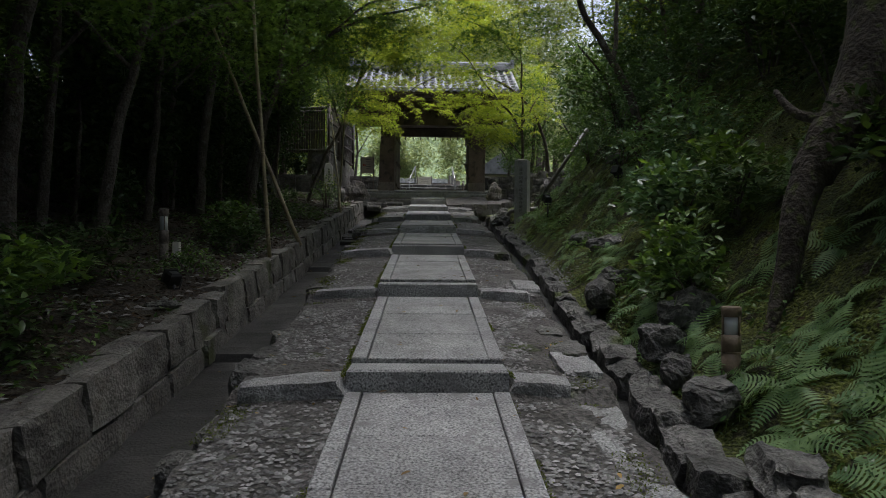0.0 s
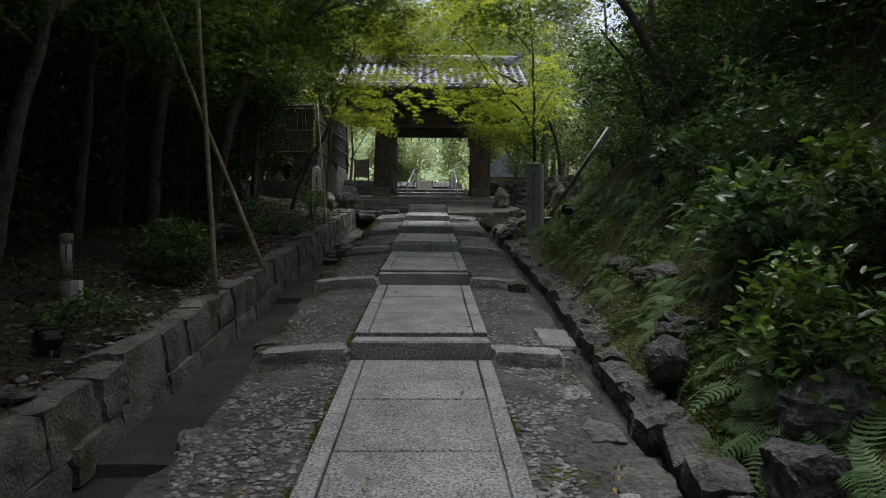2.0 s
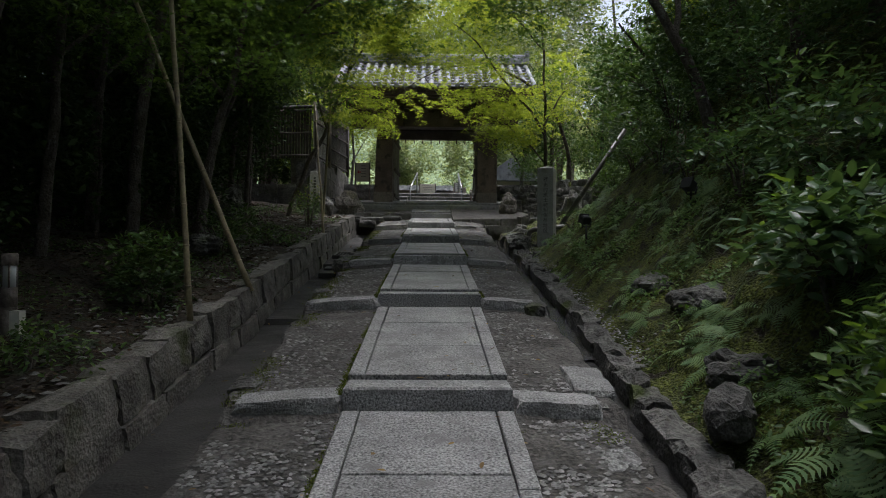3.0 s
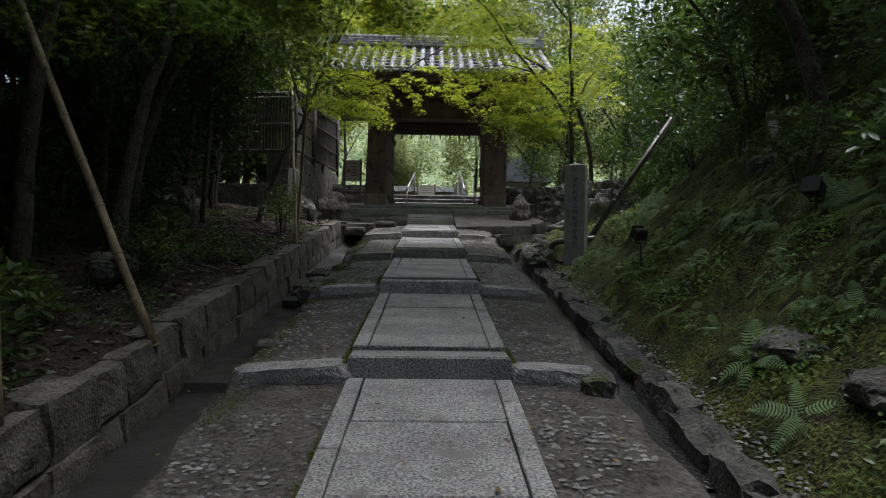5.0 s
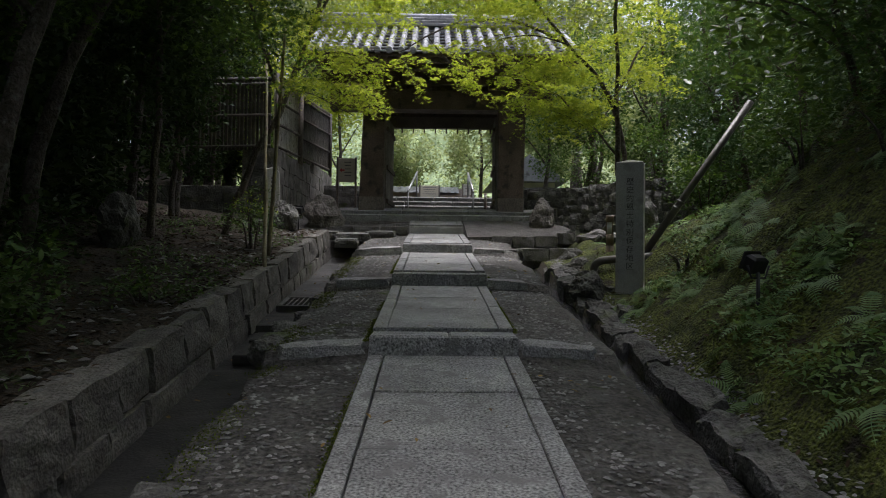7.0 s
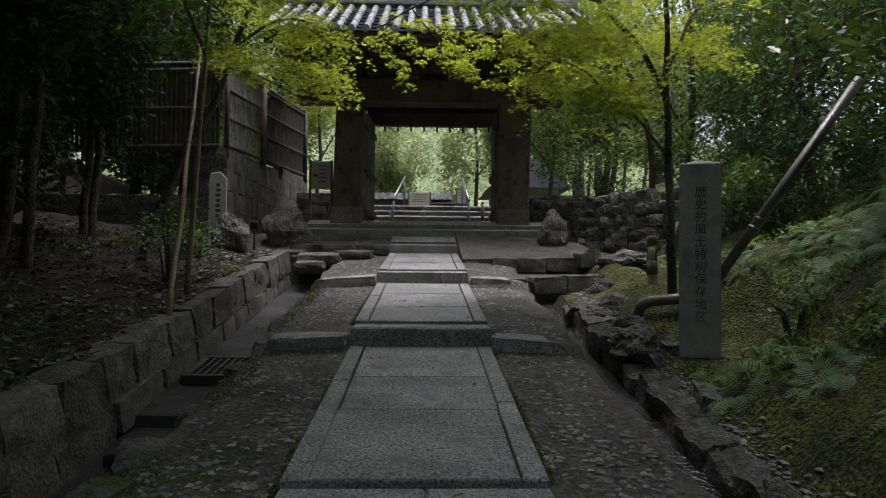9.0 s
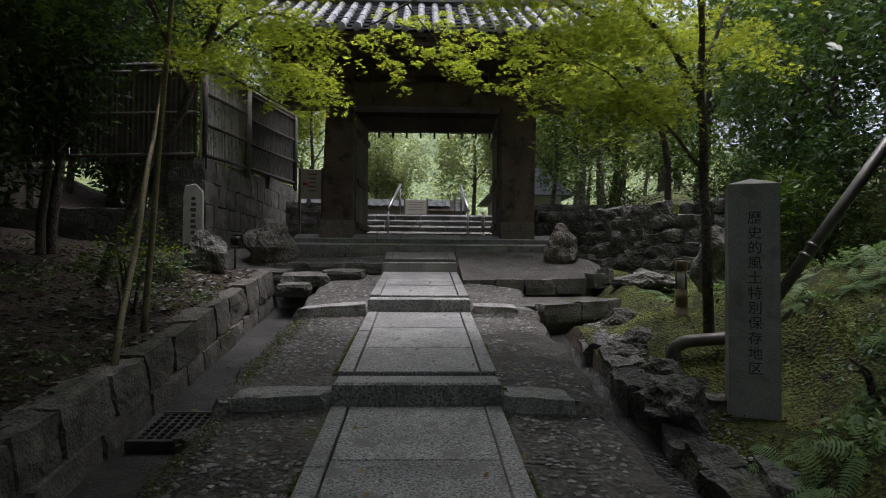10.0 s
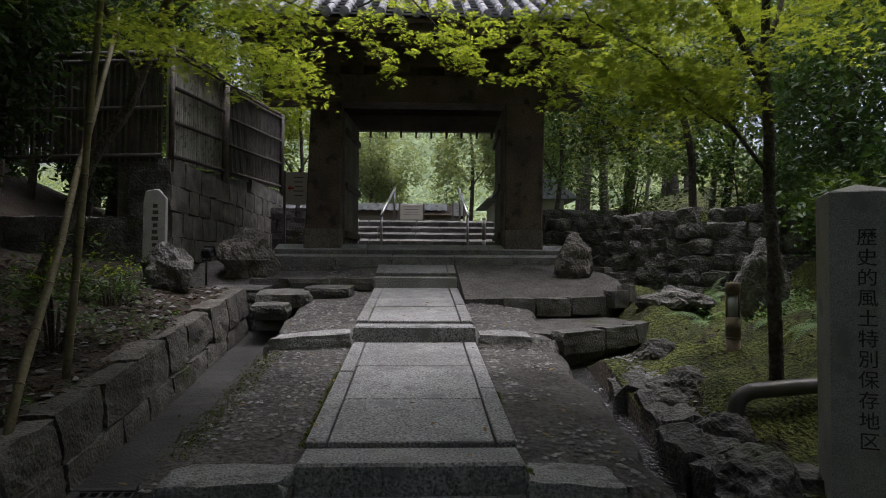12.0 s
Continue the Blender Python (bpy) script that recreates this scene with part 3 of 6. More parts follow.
def post(name, x0, x1, y0, y1, z0, z1, mat, parent, lean=(0, 0), label=""):
    """An upright timber with chamfered arrises; lean widens or shifts its head."""
    def ring(x0, x1, z, c=0.02):
        return [(x0 + c, y0, z), (x1 - c, y0, z), (x1, y0 + c, z), (x1, y1 - c, z), (x1 - c, y1, z), (x0 + c, y1, z), (x0, y1 - c, z), (x0, y0 + c, z)]
    v = ring(x0, x1, z0) + ring(x0 + lean[0], x1 + lean[1], z1)
    f = [(i, (i + 1) % 8, 8 + (i + 1) % 8, 8 + i) for i in range(8)] + [tuple(range(8))[::-1], tuple(range(8, 16))]
    return part(name, mesh_of(name, v, f, [mat]), parent, label)


PL, PR = (-1.67, -1.14), (1.33, 1.89)
for (a, b), lean in ((PL, (0.1, 0.0)), (PR, (0.0, 0.06))):
    post("post", a, b, 21.3, 21.62, 3.6, 6.5, wood_dark, gate, lean, "broad dark timber post")
    post("post_foot", a - 0.012, b + 0.012, 21.288, 21.632, 3.56, 3.86, wood_grey, gate, (0, 0), "pale weathered foot of the post")
    box("base_stone", a - 0.07, b + 0.07, 21.22, 21.7, 3.4, 3.56, granite_rough, gate, "stone under the post")
box("lintel", -2.3, 2.5, 21.25, 21.66, 5.76, 6.18, wood_dark, gate, "heavy timber lintel")
box("upper_beam", -2.5, 2.7, 21.3, 21.6, 6.32, 6.6, wood_dark, gate)
box("frieze_board", -1.6, 1.9, 21.42, 21.47, 6.16, 6.35, wood_dark, gate)
for a, b in ((-1.42, -1.2), (1.5, 1.72)):
    post("rear_post", a, b, 23.0, 23.22, 3.56, 6.4, wood_dark, gate)
    box("tie_beam", a + 0.03, b - 0.03, 21.6, 23.1, 5.3, 5.52, wood_dark, gate)
    box("rafter_beam", a, b, 20.4, 24.2, 6.6, 6.78, wood_dark, gate)
rear = box("rear_beam", -1.7, 2.0, 23.05, 23.2, 5.72, 6.0, wood_grey, gate, "brown rear beam")
for i in range(10):
    x = -1.12 + i * 0.27
    box("hanging_peg", x, x + 0.035, 23.06, 23.12, 5.6, 5.74, wood_dark, gate, c=0.004)
box("rear_board", -1.5, 1.8, 23.1, 23.14, 5.98, 6.4, wood_dark, gate)
for x in (-0.9, -0.2, 0.5, 1.2):
    box("bracket", x - 0.09, x + 0.09, 21.1, 21.3, 6.18, 6.32, wood_dark, gate)
# threshold of the gate
sill = thing("gate_platform", (0, 21.2, 3.4), "stone ledge and threshold under the gate", "step", kind="structure")
x = -2.1
for i in range(5):
    w = (0.95, 0.8, 0.9, 0.85, 0.8)[i]
    me = rough_block("ledge_stone", w - 0.01, 0.36, 0.26, 700 + i, granite_rough, 4, 0.018, 0.05)
    part("ledge_stone", me, sill, loc=(x + w / 2, LEDGE_Y + 0.16, LEDGE_Z - 0.12), rot=(7, 0, 0))
    x += w
for x0, x1 in ((-2.1, -0.75), (-0.74, 0.7), (0.71, 2.3)):
    me = rough_block("threshold_stone", x1 - x0, 0.42, 0.16, 740 + int(x1 * 3), granite_rough, 4, 0.012, 0.04)
    part("threshold_stone", me, sill, loc=((x0 + x1) / 2, 21.42, 3.515), rot=(13, 0, 0))
part("paving", slab_mesh("paving", 4.2, 3.0, 0.3, 0.01, stair_stone), sill, "worn paving inside the gate", (0.1, 23.2, 3.6), (1.5, 0, 0))

# doors, swung open inwards
for hx, ex, s in ((-1.13, -1.04, 1), (1.32, 1.38, -1)):
    y0, y1 = 21.6, 22.85
    dz = 3.6
    ang = math.degrees(math.atan2(-(ex - hx), y1 - y0))
    leaf = thing("door_leaf", (hx, y0, dz), "weathered plank door leaf standing open", "door", "gate doors")
    ln = (y1 - y0) / 7
    for i in range(7):
        me = slab_mesh("plank", 0.045, ln - 0.006, 2.1, 0.006, wood_grey)
        ob = new("plank", me)
        ob.parent = leaf
        ob.location = ((ex - hx) * (i + 0.5) / 7, ln * (i + 0.5), 2.1)
        ob.rotation_euler = (0, 0, radians(ang))
    for z in (0.25, 1.0, 1.85):
        me = slab_mesh("batten", 0.05, 1.22, 0.1, 0.008, wood_dark)
        ob = new("batten", me)
        ob.parent = leaf
        ob.location = ((ex - hx) * 0.5 + s * 0.04, 0.62, z)
        ob.rotation_euler = (0, 0, radians(ang))

# roof: tiled slopes, ridge, rafters
RX0, RX1, RIDGE_Y, RIDGE_Z, EAVE_Z, RUN = -2.65, 2.85, 22.3, 7.95, 6.72, 2.1
SL = math.hypot(RUN, RIDGE_Z - EAVE_Z)
PITCH = math.degrees(math.atan2(RIDGE_Z - EAVE_Z, RUN))
roof = part("roof", mesh_of("roof", [
    (RX0, RIDGE_Y - RUN, EAVE_Z - 0.1), (RX1, RIDGE_Y - RUN, EAVE_Z - 0.1), (RX1, RIDGE_Y, RIDGE_Z - 0.1), (RX0, RIDGE_Y, RIDGE_Z - 0.1), (RX0, RIDGE_Y + RUN, EAVE_Z - 0.1), (RX1, RIDGE_Y + RUN, EAVE_Z - 0.1),
    (RX0, RIDGE_Y - RUN, EAVE_Z - 0.16), (RX1, RIDGE_Y - RUN, EAVE_Z - 0.16), (RX1, RIDGE_Y, RIDGE_Z - 0.16), (RX0, RIDGE_Y, RIDGE_Z - 0.16), (RX0, RIDGE_Y + RUN, EAVE_Z - 0.16), (RX1, RIDGE_Y + RUN, EAVE_Z - 0.16)],
    [(0, 1, 2, 3), (3, 2, 5, 4), (7, 6, 9, 8), (8, 9, 10, 11), (0, 6, 7, 1), (4, 5, 11, 10), (0, 3, 9, 6), (3, 4, 10, 9), (1, 7, 8, 2), (2, 8, 11, 5)], [wood_dark]), gate, "roof boards")
COLS, ROWS_T = 23, 8
cw = (RX1 - RX0) / COLS
seg = SL / ROWS_T


def cover_tile(length, rad):
    v, f = [], []
    for j, (yy, rr) in enumerate(((0, rad), (length, rad * 0.93))):
        for i in range(7):
            a = math.pi * i / 6
            v.append((rr * math.cos(a), yy, rr * math.sin(a)))
    f = [(i, i + 1, 8 + i, 7 + i)[::-1] for i in range(6)] + [tuple(range(7))]
    return mesh_of("cover_tile", v, f, [tile_mat], False)


ct = cover_tile(seg + 0.02, 0.068)
pan_v, pan_f = [], []
for side in (1, -1):
    for c in range(COLS + 1):
        x = RX0 + c * cw
        for k in range(ROWS_T):
            s0 = k * seg
            y = RIDGE_Y - side * (RUN - s0 * math.cos(radians(PITCH)))
            z = EAVE_Z + s0 * math.sin(radians(PITCH)) - 0.075
            if side == 1:
                part("cover_tile", ct, roof, loc=(x, y, z + 0.015 + r.uniform(-0.004, 0.004)), rot=(PITCH, 0, 0))
    for c in range(COLS):
        for k in range(ROWS_T):
            s0, s1 = k * seg, (k + 1) * seg + 0.02
            for i in range(4):
                u = c * cw + cw * i / 3
                dip = -0.035 * math.sin(math.pi * i / 3)
                for s, lift in ((s0, 0.03), (s1, 0.0)):
                    pan_v.append((RX0 + u, RIDGE_Y - side * (RUN + 0.05 - s * math.cos(radians(PITCH))), EAVE_Z + s * math.sin(radians(PITCH)) - 0.08 + dip + lift))
            o = len(pan_v) - 8
            pan_f += [(o + 2 * i, o + 2 * i + 2, o + 2 * i + 3, o + 2 * i + 1)[::side] for i in range(3)]
            pan_f.append((o, o + 2, o + 4, o + 6))
part("pan_tiles", mesh_of("pan_tiles", pan_v, pan_f, [tile_mat]), roof, "dished grey pan tiles")
# round tile ends along the eave
disc = bmesh.new()
bmesh.ops.create_cone(disc, cap_ends=True, segments=12, radius1=0.072, radius2=0.066, depth=0.05)
disc_me = bm_mesh("eave_tile", disc, tile_mat)
for c in range(COLS + 1):
    part("eave_tile", disc_me, roof, "round end tile", (RX0 + c * cw, RIDGE_Y - RUN - 0.02, EAVE_Z - 0.035), (90, 0, 0))
for z, w, nm in ((0.0, 0.34, "ridge_course"), (0.07, 0.3, "ridge_course"), (0.14, 0.26, "ridge_course")):
    box(nm, RX0 - 0.02, RX1 + 0.02, RIDGE_Y - w / 2, RIDGE_Y + w / 2, RIDGE_Z + z - 0.05, RIDGE_Z + z + 0.012, tile_mat, roof, c=0.01)
part("ridge_cap", tubes_mesh("ridge_cap", [([(RX0 - 0.05, RIDGE_Y, RIDGE_Z + 0.19), (RX1 + 0.05, RIDGE_Y, RIDGE_Z + 0.19)], [0.09, 0.09])], tile_mat, 12), roof)
for x in (RX0 - 0.06, RX1 + 0.06):
    me = rough_block("end_ornament", 0.12, 0.34, 0.42, 811, tile_mat, 3, 0.06, 0.3)
    part("end_ornament", me, roof, "ridge end tile", (x, RIDGE_Y, RIDGE_Z + 0.16))
raf = slab_mesh("rafter", 0.07, SL, 0.09, 0.006, wood_dark)
for side in (1, -1):
    for i in range(19):
        x = RX0 + 0.15 + i * (RX1 - RX0 - 0.3) / 18
        part("rafter", raf, gate, loc=(x, RIDGE_Y - side * RUN / 2, (RIDGE_Z + EAVE_Z) / 2 - 0.17), rot=(side * PITCH, 0, 0))
box("eave_fascia", RX0, RX1, RIDGE_Y - RUN + 0.05, RIDGE_Y - RUN + 0.09, EAVE_Z - 0.27, EAVE_Z - 0.165, wood_dark, gate, c=0.004)
box("purlin", RX0 + 0.1, RX1 - 0.1, 20.9, 21.08, 6.55, 6.73, wood_dark, gate)
box("purlin", RX0 + 0.1, RX1 - 0.1, 23.5, 23.68, 6.5, 6.68, wood_dark, gate)
for x in (RX0 + 0.5, RX1 - 0.5):
    v = [(x, RIDGE_Y - 1.5, 6.7), (x, RIDGE_Y + 1.5, 6.7), (x, RIDGE_Y, 7.75), (x + 0.05, RIDGE_Y - 1.5, 6.7), (x + 0.05, RIDGE_Y + 1.5, 6.7), (x + 0.05, RIDGE_Y, 7.75)]
    part("gable_board", mesh_of("gable_board", v, [(0, 2, 1), (3, 4, 5), (0, 1, 4, 3), (1, 2, 5, 4), (2, 0, 3, 5)], [wood_dark]), gate)

# ---- stairs behind the gate ----
stairs = thing("stairs_behind_gate", (0, 25, 3.5), "flight of worn stone steps behind the gate", "stairs", kind="structure")
for k in range(5):
    x = -1.7
    i = 0
    while x < 1.75:
        w = min(r.uniform(0.45, 0.95), 1.8 - x)
        if w < 0.1:
            break
        me = rough_block("step_block", w - 0.012, 0.5, 0.2, 820 + k * 7 + i, stair_stone, 3, 0.03, 0.08)
        part("step_block", me, stairs, loc=(x + w / 2, 24.9 + k * 0.42 + 0.25, 3.56 + 0.165 * (k + 1) - 0.1), rot=(9, 0, 0))
        x += w
        i += 1
# stone blocks beside the stairs
flank = thing("wall_beside_stairs", (2.2, 26, 3.5), "rough stone retaining wall beside the steps", "wall", kind="structure")
for row in range(4):
    for i in range(4):
        me = rough_block("block", 0.62, 0.5, 0.28, 860 + row * 5 + i, darkrock, 3, 0.06, 0.15)
        part("block", me, flank, loc=(2.1 + i * 0.62 + (row % 2) * 0.2, 25.4, 3.62 + row * 0.26))
        me = rough_block("block", 0.62, 0.5, 0.28, 890 + row * 5 + i, darkrock, 3, 0.06, 0.15)
        part("block", me, flank, loc=(-2.05 - i * 0.62 - (row % 2) * 0.2, 25.6, 3.62 + row * 0.26))

# ---- leaves ----
MAPLE_V, MAPLE_F = [(0, -0.1, 0)], []
for i, (a, ln) in enumerate(((-78, 0.62), (-40, 0.88), (0, 1.0), (40, 0.88), (78, 0.62))):
    MAPLE_V.append((ln * math.sin(radians(a)), ln * math.cos(radians(a)), -0.12 * ln))
for a in (-105, -58, -20, 20, 58, 105):
    MAPLE_V.append((0.21 * math.sin(radians(a)), 0.21 * math.cos(radians(a)), 0.02))
for i in range(5):
    MAPLE_F.append((0, 6 + i + 1, 1 + i, 6 + i))
MAPLE = (np.array(MAPLE_V), np.array(MAPLE_F))
OVAL = (np.array([(0, 0, 0), (0.2, 0.3, 0.05), (0.16, 0.75, 0.03), (0, 1, -0.06), (-0.16, 0.75, 0.03), (-0.2, 0.3, 0.05), (0, 0.5, -0.01)]), np.array([(0, 1, 6), (1, 2, 6), (2, 3, 6), (3, 4, 6), (4, 5, 6), (5, 0, 6)]))
KITE = (np.array([(0, 0, 0), (0.24, 0.45, 0.06), (0, 1, -0.08), (-0.24, 0.45, 0.06)]), np.array([(0, 1, 2), (0, 2, 3)]))


def leaves(name, at, size, mat, shape=KITE, tilt=0.5, parent=None, label="", out=None):
    """One mesh of leaves at the given places, their faces turned up but for a tilt."""
    at = np.asarray(at, dtype=np.float64)
    n = len(at)
    sv, sf = shape
    up = np.array([0, 0, 1.0]) + rng.normal(0, tilt, (n, 3))
    up /= np.linalg.norm(up, axis=1, keepdims=True)
    d = rng.normal(0, 1, (n, 3))
    if out is not None:
        d = d * 0.6 + out
    d -= up * np.sum(d * up, axis=1, keepdims=True)
    d /= np.linalg.norm(d, axis=1, keepdims=True) + 1e-9
    s = np.cross(d, up)
    k = (size * rng.uniform(0.65, 1.25, n))[:, None, None]
    v = (sv[None, :, 0:1] * s[:, None] + sv[None, :, 1:2] * d[:, None] + sv[None, :, 2:3] * up[:, None]) * k + at[:, None]
    f = sf[None] + len(sv) * np.arange(n)[:, None, None]
    return part(name, mesh_fast(name, v.reshape(-1, 3), f.reshape(-1, sf.shape[1]), mat), parent, label)


def sprays(centres, radius, each, flat=0.18, droop=0.25):
    """Flat layered sprays of leaf places round the given centres."""
    c = np.repeat(np.asarray(centres, dtype=np.float64), each, axis=0)
    n = len(c)
    a, q = rng.uniform(0, 2 * np.pi, n), np.sqrt(rng.uniform(0, 1, n)) * radius
    q *= np.repeat(rng.uniform(0.6, 1.3, len(centres)), each)
    c[:, 0] += q * np.cos(a)
    c[:, 1] += q * np.sin(a)
    c[:, 2] += rng.normal(0, flat * radius, n) - droop * q * q / radius
    return c


def blob(n, centre, size, hollow=0.5, lumps=9):
    """Leaf places in a lumpy crown with gaps."""
    centre, size = np.array(centre), np.array(size)
    hub = rng.normal(0, 1, (lumps, 3))
    hub /= np.linalg.norm(hub, axis=1, keepdims=True)
    hub *= rng.uniform(0.3, 0.75, (lumps, 1))
    pick = rng.integers(0, lumps, n)
    d = rng.normal(0, 1, (n, 3))
    d /= np.linalg.norm(d, axis=1, keepdims=True)
    p = hub[pick] + d * (hollow + (1 - hollow) * rng.uniform(0, 1, (n, 1))) * rng.uniform(0.28, 0.5, (lumps, 1))[pick]
    return p * size + centre


def tree(name, limbs, leaf_at, leaf_size, leaf_mat, shape, label, bark_mat=bark, tilt=0.5, group="", sides=8):
    """limbs: list of (points, radius at the foot, radius at the tip). The first is the trunk."""
    foot = limbs[0][0][0]
    t = thing(name, foot, label, "tree", group)
    made = []
    for i, (pts, a, b) in enumerate(limbs):
        line = bend(pts, 6, 0.05, i)
        made.append((line, taper(len(line), a, b)))
    part("trunk", tubes_mesh("trunk", made, bark_mat, sides), t)
    if leaf_at is not None:
        ob = leaves("crown", leaf_at, leaf_size, leaf_mat, shape, tilt, t)
    return t


def hanging(branches, step=0.1, spread=0.22, each=46, droop=0.5):
    """Leaf places along thin drooping branches, in flat layers."""
    cs = []
    for pts in branches:
        a = [Vector(p) for p in pts]
        for p, q in zip(a[:-1], a[1:]):
            n = max(2, int((q - p).length / step))
            for i in range(n):
                c = p.lerp(q, i / n)
                cs.append((c.x + rng.normal(0, spread * 0.5), c.y + rng.normal(0, spread), c.z + rng.normal(0, 0.05)))
    return sprays(cs, spread, each, 0.08, droop)


# maple beside the monument, its branches reaching over the path
mb = [
    ([(2.43, 15.95, 2.35), (2.4, 15.9, 3.2), (2.36, 15.9, 3.93), (2.34, 15.9, 4.55), (2.36, 15.9, 5.1), (2.3, 15.95, 6.5), (2.25, 16.2, 8.0)], 0.05, 0.016),
    ([(2.34, 15.9, 4.5), (2.06, 15.88, 5.0), (1.68, 15.85, 5.37), (1.24, 15.8, 5.94), (0.88, 15.7, 6.39), (0.2, 15.5, 6.8)], 0.03, 0.008),
    ([(2.37, 15.9, 3.95), (2.08, 15.88, 4.24), (1.72, 15.86, 4.55), (1.53, 15.84, 4.74), (1.1, 15.8, 4.95)], 0.017, 0.005),
    ([(2.08, 15.88, 4.24), (1.75, 15.75, 4.36), (1.4, 15.6, 4.42)], 0.008, 0.003),
    ([(1.68, 15.85, 5.37), (1.2, 15.9, 5.5), (0.6, 16.1, 5.45)], 0.012, 0.004),
    ([(2.34, 15.9, 4.7), (2.75, 16.3, 5.4), (3.2, 16.8, 6.0)], 0.022, 0.007),
    ([(2.3, 15.95, 6.3), (1.5, 15.7, 7.0), (0.6, 15.5, 7.3)], 0.018, 0.006),
]
twigs = []
for _ in range(26):
    x0, y0, z0 = rng.uniform(1.5, 2.4), rng.uniform(15.3, 16.6), rng.uniform(4.25, 5.5)
    ln = rng.uniform(0.4, 0.9)
    twigs.append([(x0, y0, z0), (x0 - ln * 0.5, y0 - 0.05, z0 + 0.02), (x0 - ln, y0 - 0.1, z0 - 0.14)])
for _ in range(16):
    x0, y0, z0 = rng.uniform(0.6, 1.8), rng.uniform(15.2, 16.8), rng.uniform(5.0, 6.3)
    ln = rng.uniform(0.5, 1.0)
    twigs.append([(x0, y0, z0), (x0 - ln * 0.5, y0, z0 + 0.04), (x0 - ln, y0 - 0.05, z0 - 0.12)])
for _ in range(9):
    x0, y0, z0 = rng.uniform(2.3, 2.7), rng.uniform(15.8, 17.0), rng.uniform(4.8, 6.4)
    twigs.append([(x0, y0, z0), (x0 + 0.4, y0 + 0.2, z0 + 0.05), (x0 + 0.8, y0 + 0.3, z0 - 0.1)])
for _ in range(16):
    x0, y0, z0 = rng.uniform(0.4, 2.6), rng.uniform(15.0, 16.8), rng.uniform(6.2, 7.6)
    twigs.append([(x0, y0, z0), (x0 - 0.4, y0, z0 + 0.05), (x0 - 0.9, y0, z0 - 0.1)])
tree("maple_tree", mb, hanging(twigs), 0.05, leaf_maple, MAPLE, "slender maple with bright green layered leaves beside the monument", tilt=0.35)

# maple behind the dry stone wall, whose long branch hangs before the gate
hb = [
    ([(3.9, 20.6, 3.9), (3.7, 20.3, 5.2), (3.0, 19.8, 6.3), (1.8, 19.4, 6.9), (0.4, 19.2, 6.9), (-0.7, 19.1, 6.3)], 0.06, 0.01),
    ([(1.8, 19.4, 6.9), (1.5, 19.2, 6.4), (1.2, 19.1, 5.8)], 0.015, 0.004),
    ([(-0.2, 19.15, 6.6), (0.3, 19.05, 6.0), (0.9, 19.0, 5.6)], 0.012, 0.004),
    ([(-0.7, 19.1, 6.3), (-0.5, 19.0, 5.9), (-0.15, 19.0, 5.5)], 0.01, 0.004),
]
twigs = [[(-0.75, 19.1, 6.1), (-0.45, 19.05, 5.85), (-0.2, 19.0, 5.45)], [(-0.5, 19.0, 6.1), (0.0, 19.0, 5.95), (0.4, 19.0, 5.75)], [(0.1, 19.0, 5.95), (0.6, 19.0, 5.7), (1.1, 19.0, 5.4)],
         [(0.3, 19.1, 6.1), (0.9, 19.1, 5.95), (1.4, 19.1, 5.7)], [(-0.4, 19.2, 6.5), (0.3, 19.2, 6.4), (0.9, 19.2, 6.2)], [(1.2, 19.2, 6.3), (1.7, 19.1, 6.0), (2.2, 19.2, 5.6)],
         [(1.6, 19.4, 6.6), (2.3, 19.5, 6.4), (2.9, 19.6, 6.1)], [(2.4, 19.6, 6.0), (2.8, 19.5, 5.6), (3.3, 19.6, 5.3)]]
tree("maple_tree", hb, hanging(twigs, 0.09, 0.15, 44), 0.052, leaf_maple, MAPLE, "maple with a long branch of bright leaves before the gate", tilt=0.35)

# leaning maple on the terrace
lb = [
    ([(-3.3, 17.3, 2.75), (-2.8, 17.3, 4.1), (-2.4, 17.3, 4.9), (-1.95, 17.2, 6.0), (-1.6, 17, 7.4)], 0.06, 0.025),
    ([(-2.2, 17.25, 5.4), (-1.5, 17.0, 5.6), (-0.8, 16.8, 5.3)], 0.02, 0.006),
    ([(-2.4, 17.3, 4.9), (-2.6, 16.6, 5.8), (-2.8, 16, 6.8)], 0.03, 0.01),
    ([(-1.9, 17.2, 6.1), (-1.2, 16.6, 6.9), (-0.4, 16, 7.3)], 0.025, 0.008),
    ([(-2.3, 17.2, 5.1), (-1.8, 16.8, 4.9), (-1.2, 16.6, 4.55)], 0.014, 0.004),
]
twigs = []
for _ in range(26):
    x0 = rng.uniform(-2.4, -1.0)
    y0, z0 = rng.uniform(16.0, 17.4), rng.uniform(4.75, 5.9) + max(0, x0 + 1.5) * 0.4
    ln = rng.uniform(0.3, 0.55)
    twigs.append([(x0, y0, z0), (x0 + ln * 0.5, y0 - 0.05, z0 - 0.03), (x0 + ln, y0 - 0.1, z0 - 0.26)])
for _ in range(26):
    x0, y0, z0 = rng.uniform(-3.2, -0.9), rng.uniform(15.0, 17.2), rng.uniform(5.9, 7.4)
    twigs.append([(x0, y0, z0), (x0 + 0.4, y0 - 0.05, z0), (x0 + 0.8, y0 - 0.1, z0 - 0.15)])
for _ in range(34):
    x0, y0, z0 = rng.uniform(-3.0, -0.5), rng.uniform(13.4, 15.2), rng.uniform(5.5, 6.6)
    twigs.append([(x0, y0, z0), (x0 + 0.35, y0 - 0.05, z0), (x0 + 0.7, y0 - 0.1, z0 - 0.18)])
